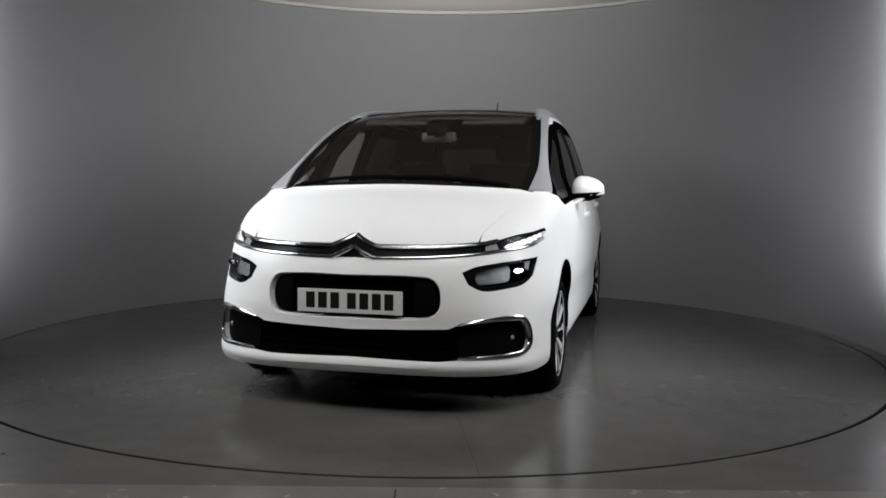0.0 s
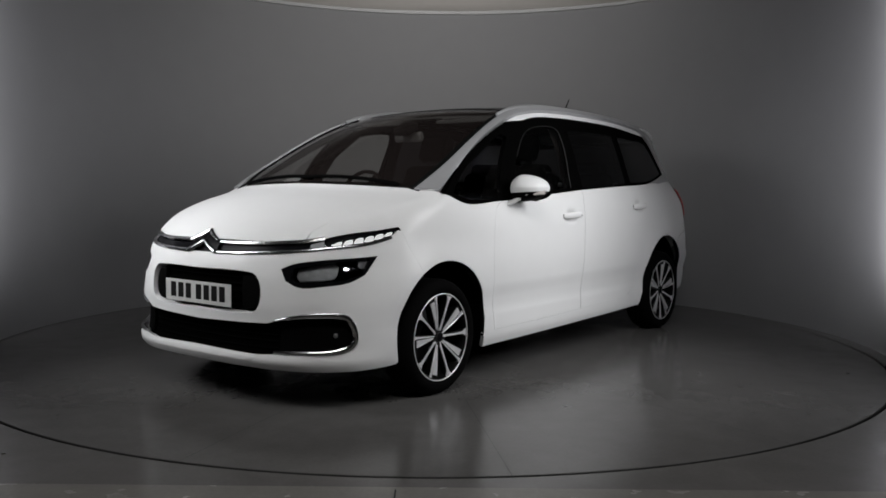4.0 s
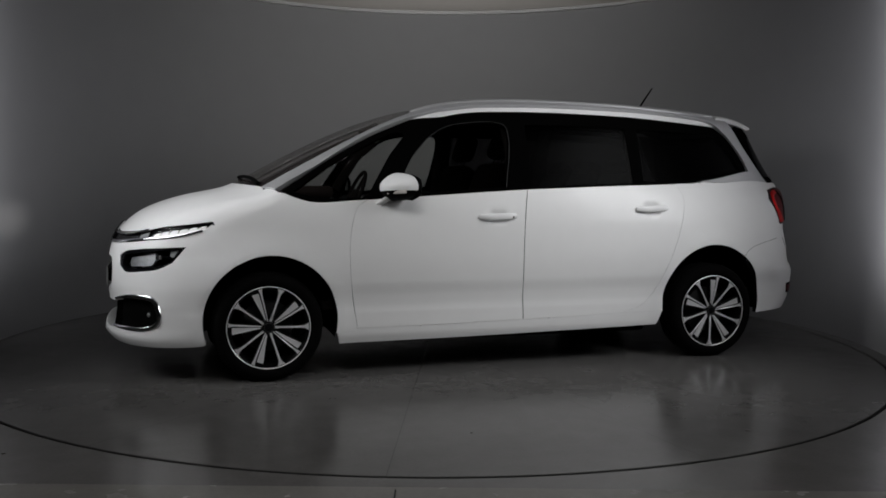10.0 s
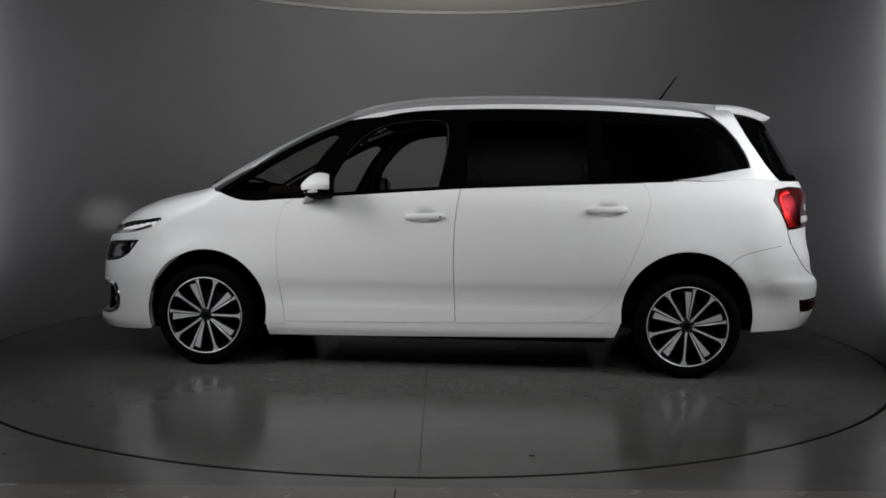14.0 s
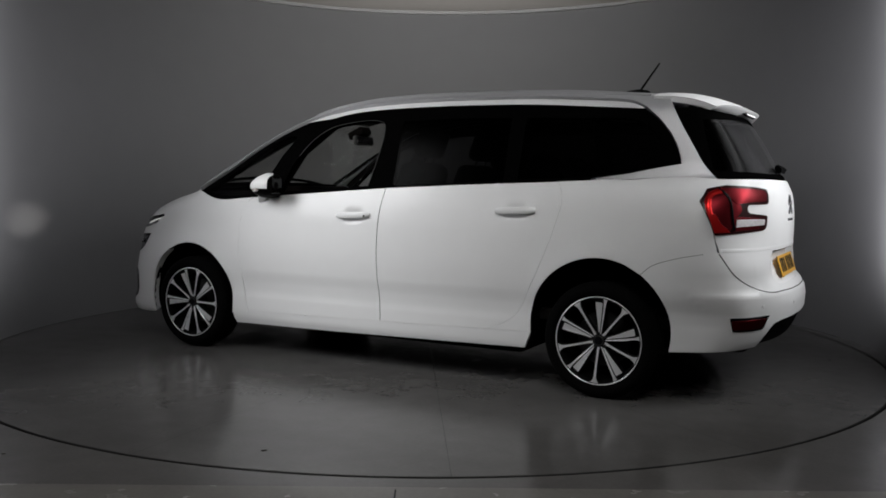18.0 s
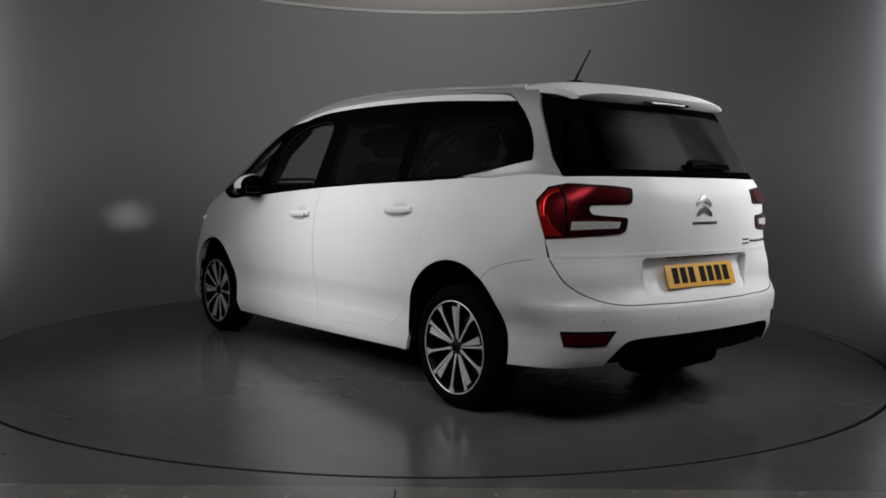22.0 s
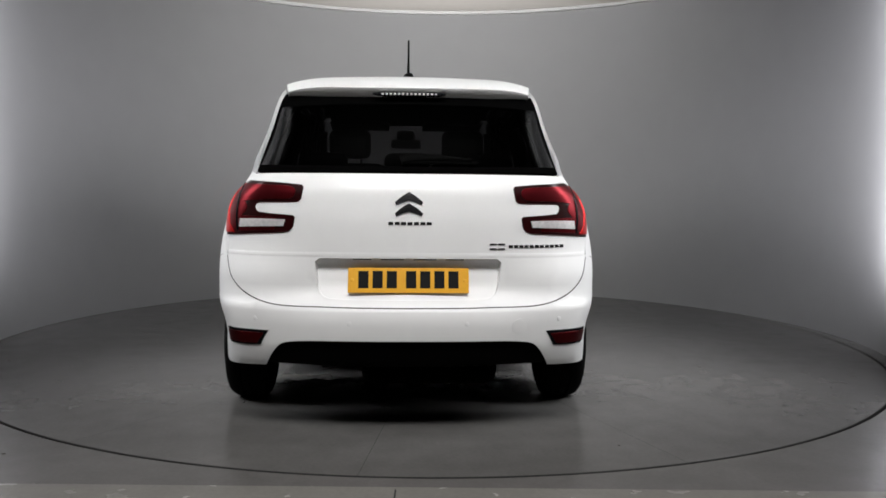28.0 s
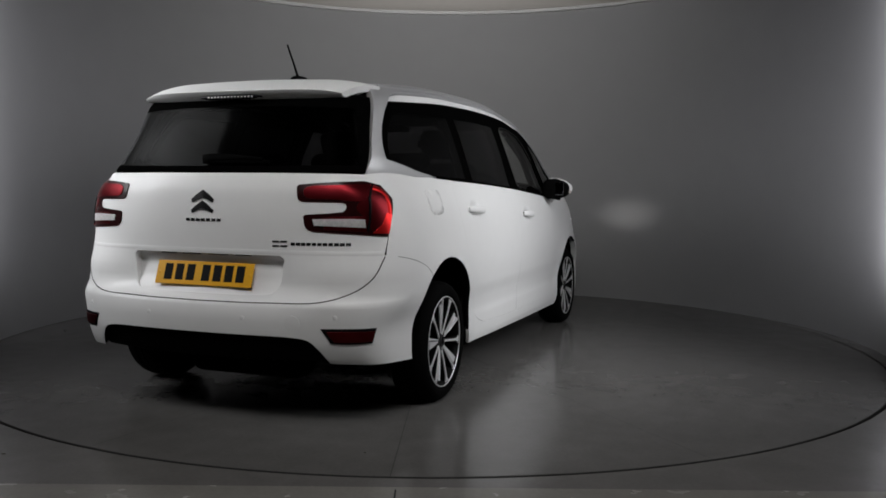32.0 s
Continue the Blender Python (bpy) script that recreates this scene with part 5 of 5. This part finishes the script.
for k in range(5):
    a = 72 * k
    spoke_bar([(0.034, -0.010, 0.012), (0.12, -0.021, 0.026), (0.180, -0.027, 0.035), (0.2225, -0.030, 0.036)], -0.045, -0.0125, ALLOY_DARK, "spoke", wheel, a)
    spoke_bar([(0.030, -0.008, -0.003), (0.12, -0.018, -0.010), (0.185, -0.024, -0.014), (0.206, -0.028, -0.013), (0.2235, -0.038, -0.009)], -0.0135, -0.0075, ALLOY, "spoke_blade", wheel, a)
    spoke_bar([(0.044, 0.000, 0.006), (0.10, -0.003, 0.014), (0.150, -0.005, 0.023), (0.196, -0.006, 0.031), (0.199, -0.002, 0.028)], -0.0135, -0.0080, ALLOY, "spoke_blade", wheel, a)
    spoke_bar([(0.034, -0.008, 0.008), (0.12, -0.008, 0.008), (0.18, -0.009, 0.009), (0.2225, -0.022, 0.022)], -0.042, -0.0125, ALLOY_DARK, "spoke", wheel, a + 36)
    spoke_bar([(0.029, -0.009, 0.009), (0.060, -0.0055, 0.0055), (0.14, -0.0050, 0.0050), (0.175, -0.0060, 0.0060), (0.196, -0.008, 0.008), (0.209, -0.014, 0.014), (0.2245, -0.028, 0.028)], -0.0135, -0.0070, ALLOY, "spoke_blade", wheel, a + 36)
    q = radians(a + 18)
    part("wheel_bolt", lathe([(0.0, -0.020), (0.008, -0.020), (0.009, -0.032)], at=(0.041 * math.sin(q), 0, 0.041 * math.cos(q)), steps=8), BRAKE, wheel)
Y_FACE = 0.888
for i, (x, s, spin) in enumerate(((1.42, 1, 18), (-1.42, 1, -4), (1.42, -1, 30), (-1.42, -1, 12))):
    m = pose(x, s * Y_FACE, R_TYRE - 0.002, 0, 0, 0 if s > 0 else 180) @ pose(0, 0, 0, 0, spin, 0)
    if i == 0:
        wheel.matrix_basis = m
    else:
        copy_thing(wheel, m)

# arch linings, underside, inner body
for (cx, cz, r), edge, dip in ((FLARE_F, 0.867, 16), (FLARE_R, 0.838, 9)):
    for s in (1, -1):
        bm = lathe([(r - 0.001, edge), (r + 0.010, 0.50), (0.02, 0.50)], at=(cx, 0, cz), steps=28, arc=(-dip, 180 + dip))
        for v in bm.verts:
            v.co.y *= s
        part("wheel_arch_liner", bm, MATT, car, smooth=True)
part("underbody", box((1.95, 1.62, 0.13), (0.0, 0, 0.245), bevel=0.03), MATT, car, "black underbody")
part("underbody", box((0.60, 1.05, 0.20), (1.42, 0, 0.26), bevel=0.03), MATT, car)
part("underbody", box((0.72, 1.05, 0.15), (-1.42, 0, 0.305), bevel=0.03), MATT, car)
part("underbody", box((0.36, 1.30, 0.20), (1.95, 0, 0.28), bevel=0.06), MATT, car)
part("underbody", box((0.30, 0.95, 0.16), (-1.98, 0, 0.37), bevel=0.05), MATT, car)
part("silencer", box((0.20, 0.62, 0.14), (-1.95, -0.10, 0.25), bevel=0.06, seg=3), MATT, car, "black exhaust silencer", smooth=True)
part("engine_bay", box((0.85, 1.18, 0.42), (1.60, 0, 0.62), bevel=0.05), MATT, car)
for x0, x1, z0, z1 in ((1.03, -1.02, 0.24, 1.0),):
    panel("door_lining", chart_side, [[("s", x0, z1 - 0.03), ("s", 0.0, z1 + 0.04), ("s", x1, z1 + 0.10)], [("s", x1, z0), ("s", x0, z0)]], CABIN, car, "dark door lining", out=-0.05, deep=0.03, step=0.08)
panel("boot_lining", chart_side, [[("s", -1.02, 1.09), ("s", -1.85, 1.12)], [("s", -1.95, 0.80), ("s", -1.02, 0.76)]], CABIN, car, "dark boot lining", out=-0.05, deep=0.02, step=0.08)
panel("tailgate_lining", chart_tail, [[("r", -0.62, 1.13), ("r", 0.0, 1.13), ("r", 0.62, 1.13)], [("r", 0.62, 0.62), ("r", 0.0, 0.60), ("r", -0.62, 0.62)]], CABIN, car, sides=1, out=-0.06, deep=0, step=0.08)
part("cabin_floor", box((3.1, 1.50, 0.06), (-0.45, 0, 0.40), bevel=0.01), CABIN, car)

# ---- cabin ----
half = [[("t", 0.50, 0.0), ("t", 0.50, 0.53)], [("t", 0.30, 0.53), ("t", -1.65, 0.51)], [("t", -1.70, 0.0)]]
panel("headlining", chart_top, half + mirrored(half), LINING, car, "grey roof lining", sides=1, out=-0.045, deep=0, step=0.06)
bm = box((0.50, 1.42, 0.30), (1.16, 0, 0.86), bevel=0.08, seg=3)
for v in bm.verts:
    if v.co.z > 0.85:
        v.co.z += (v.co.x - 1.16) * 0.18 + 0.01
        v.co.x += 0.10
part("dashboard", bm, DASH, car, "brown-black dashboard", smooth=True)
part("instrument_hood", box((0.26, 0.62, 0.08), (1.08, 0.0, 1.045), bevel=0.035, seg=3), DASH, car, "central screen hood", smooth=True)
bm = lathe([(0.180 + 0.013 * math.cos(q), 0.013 * math.sin(q)) for q in np.linspace(0, 2 * math.pi, 9)[:-1]], "x", steps=40, closed=True)
for q in (90, 210, 330):
    own = box((0.02, 0.035, 0.17), (0, 0, 0.085), bevel=0.006, seg=1)
    bmesh.ops.rotate(own, verts=own.verts[:], cent=(0, 0, 0), matrix=Matrix.Rotation(radians(q), 3, "X"))
    joined(bm, own)
box((0.04, 0.13, 0.10), (0, 0, 0), bevel=0.02, seg=2, bm=bm)
bmesh.ops.transform(bm, matrix=pose(0.68, -0.38, 1.02, 0, -24, 0), verts=bm.verts[:])
part("steering_wheel", bm, CABIN, car, "black steering wheel", smooth=True)


def seat(name, x, y, wide, base, head=True):
    """A car seat: cushion, leaning back, head restraint on two rods."""
    ob = part(name, box((0.50, wide, 0.16), (x, y, base), bevel=0.06, seg=3), CLOTH, car, "dark cloth car seat", smooth=True)
    lean = Euler((0, radians(-20), 0)).to_matrix()
    part("backrest", box((0.15, wide * 0.98, 0.58), (x - 0.31, y, base + 0.30), lean, bevel=0.055, seg=3, taper=0.9), CLOTH, ob, smooth=True)
    if head == "low":
        part("head_restraint", box((0.12, 0.26, 0.10), (x - 0.40, y, base + 0.60), lean, bevel=0.042, seg=3), CLOTH, ob, smooth=True)
    elif head:
        part("head_restraint", box((0.10, 0.27, 0.19), (x - 0.44, y, base + 0.70), lean, bevel=0.042, seg=3), CLOTH, ob, smooth=True)
        for d in (0.07, -0.07):
            part("restraint_rod", tube([(x - 0.40, y + d, base + 0.54), (x - 0.43, y + d, base + 0.66)], 0.006, 6), BLACK, ob, smooth=True)
    return ob


for s in (1, -1):
    seat("front_seat", 0.30, 0.37 * s, 0.50, 0.66)
for y in (0.47, 0.0, -0.47):
    seat("middle_seat", -0.55, y, 0.44, 0.62, "low")
strip("inner_pillar", chart_diag, [("p", 1.30, 0.74, 1.10), ("t", 0.95, 0.66), ("t", 0.55, 0.61)], 0.030, 0.015, CABIN, car, "dark pillar trim", -0.05)
for s in (1, -1):
    part("folded_seat", box((0.75, 0.50, 0.10), (-1.50, 0.28 * s, 0.62), bevel=0.03), CLOTH, car, "folded third-row seat", smooth=True)
    part("pillar_trim", tube([(-0.06, s * 0.80, 1.02), (-0.07, s * 0.735, 1.30), (-0.06, s * 0.62, 1.55)], 0, 8, flat=(0.055, 0.02, [(0, s, 0)] * 3)), CABIN, car, "dark pillar trim", smooth=True)
    part("sun_visor", box((0.17, 0.42, 0.025), (0.42, 0.33 * s, 1.520), Euler((0, radians(12), 0)).to_matrix(), bevel=0.01), LINING, car, "grey sun visor", smooth=True)
    part("pillar_trim", tube([(0.74, s * 0.775, 1.06), (0.60, s * 0.715, 1.30), (0.42, s * 0.645, 1.46)], 0, 8, flat=(0.035, 0.02, [(0, s, 0)] * 3)), CABIN, car, smooth=True)
    part("pillar_trim", tube([(-0.89, s * 0.79, 1.08), (-0.90, s * 0.72, 1.32), (-0.90, s * 0.61, 1.55)], 0, 8, flat=(0.06, 0.02, [(0, s, 0)] * 3)), CABIN, car, smooth=True)
rear_view = part("interior_mirror", box((0.025, 0.23, 0.065), (0.63, 0.0, 1.405), Euler((0, radians(8), 0)).to_matrix(), bevel=0.02, seg=3), HOUSING, car, "grey interior mirror", smooth=True)
part("mirror_face", box((0.003, 0.205, 0.05), (0.613, 0.0, 1.407), Euler((0, radians(8), 0)).to_matrix(), bevel=0.001, seg=1), CHROME, rear_view)
part("mirror_stem", tube([(0.66, 0, 1.43), (0.67, 0, 1.455)], 0.014, 8), CABIN, rear_view, smooth=True)
part("sensor_housing", box((0.13, 0.13, 0.06), (0.66, 0, 1.455), Euler((0, radians(24), 0)).to_matrix(), bevel=0.02, seg=2), CABIN, car, "black sensor housing", smooth=True)


# ---- what moves ----
def motions():
    for t_thing, x, y in ((turntable, 0.0, 0.0), (car, CAR_X, CAR_Y)):
        walk(t_thing, [(float(t), turned(t, x, y)) for t in range(0, 33)])


motions()
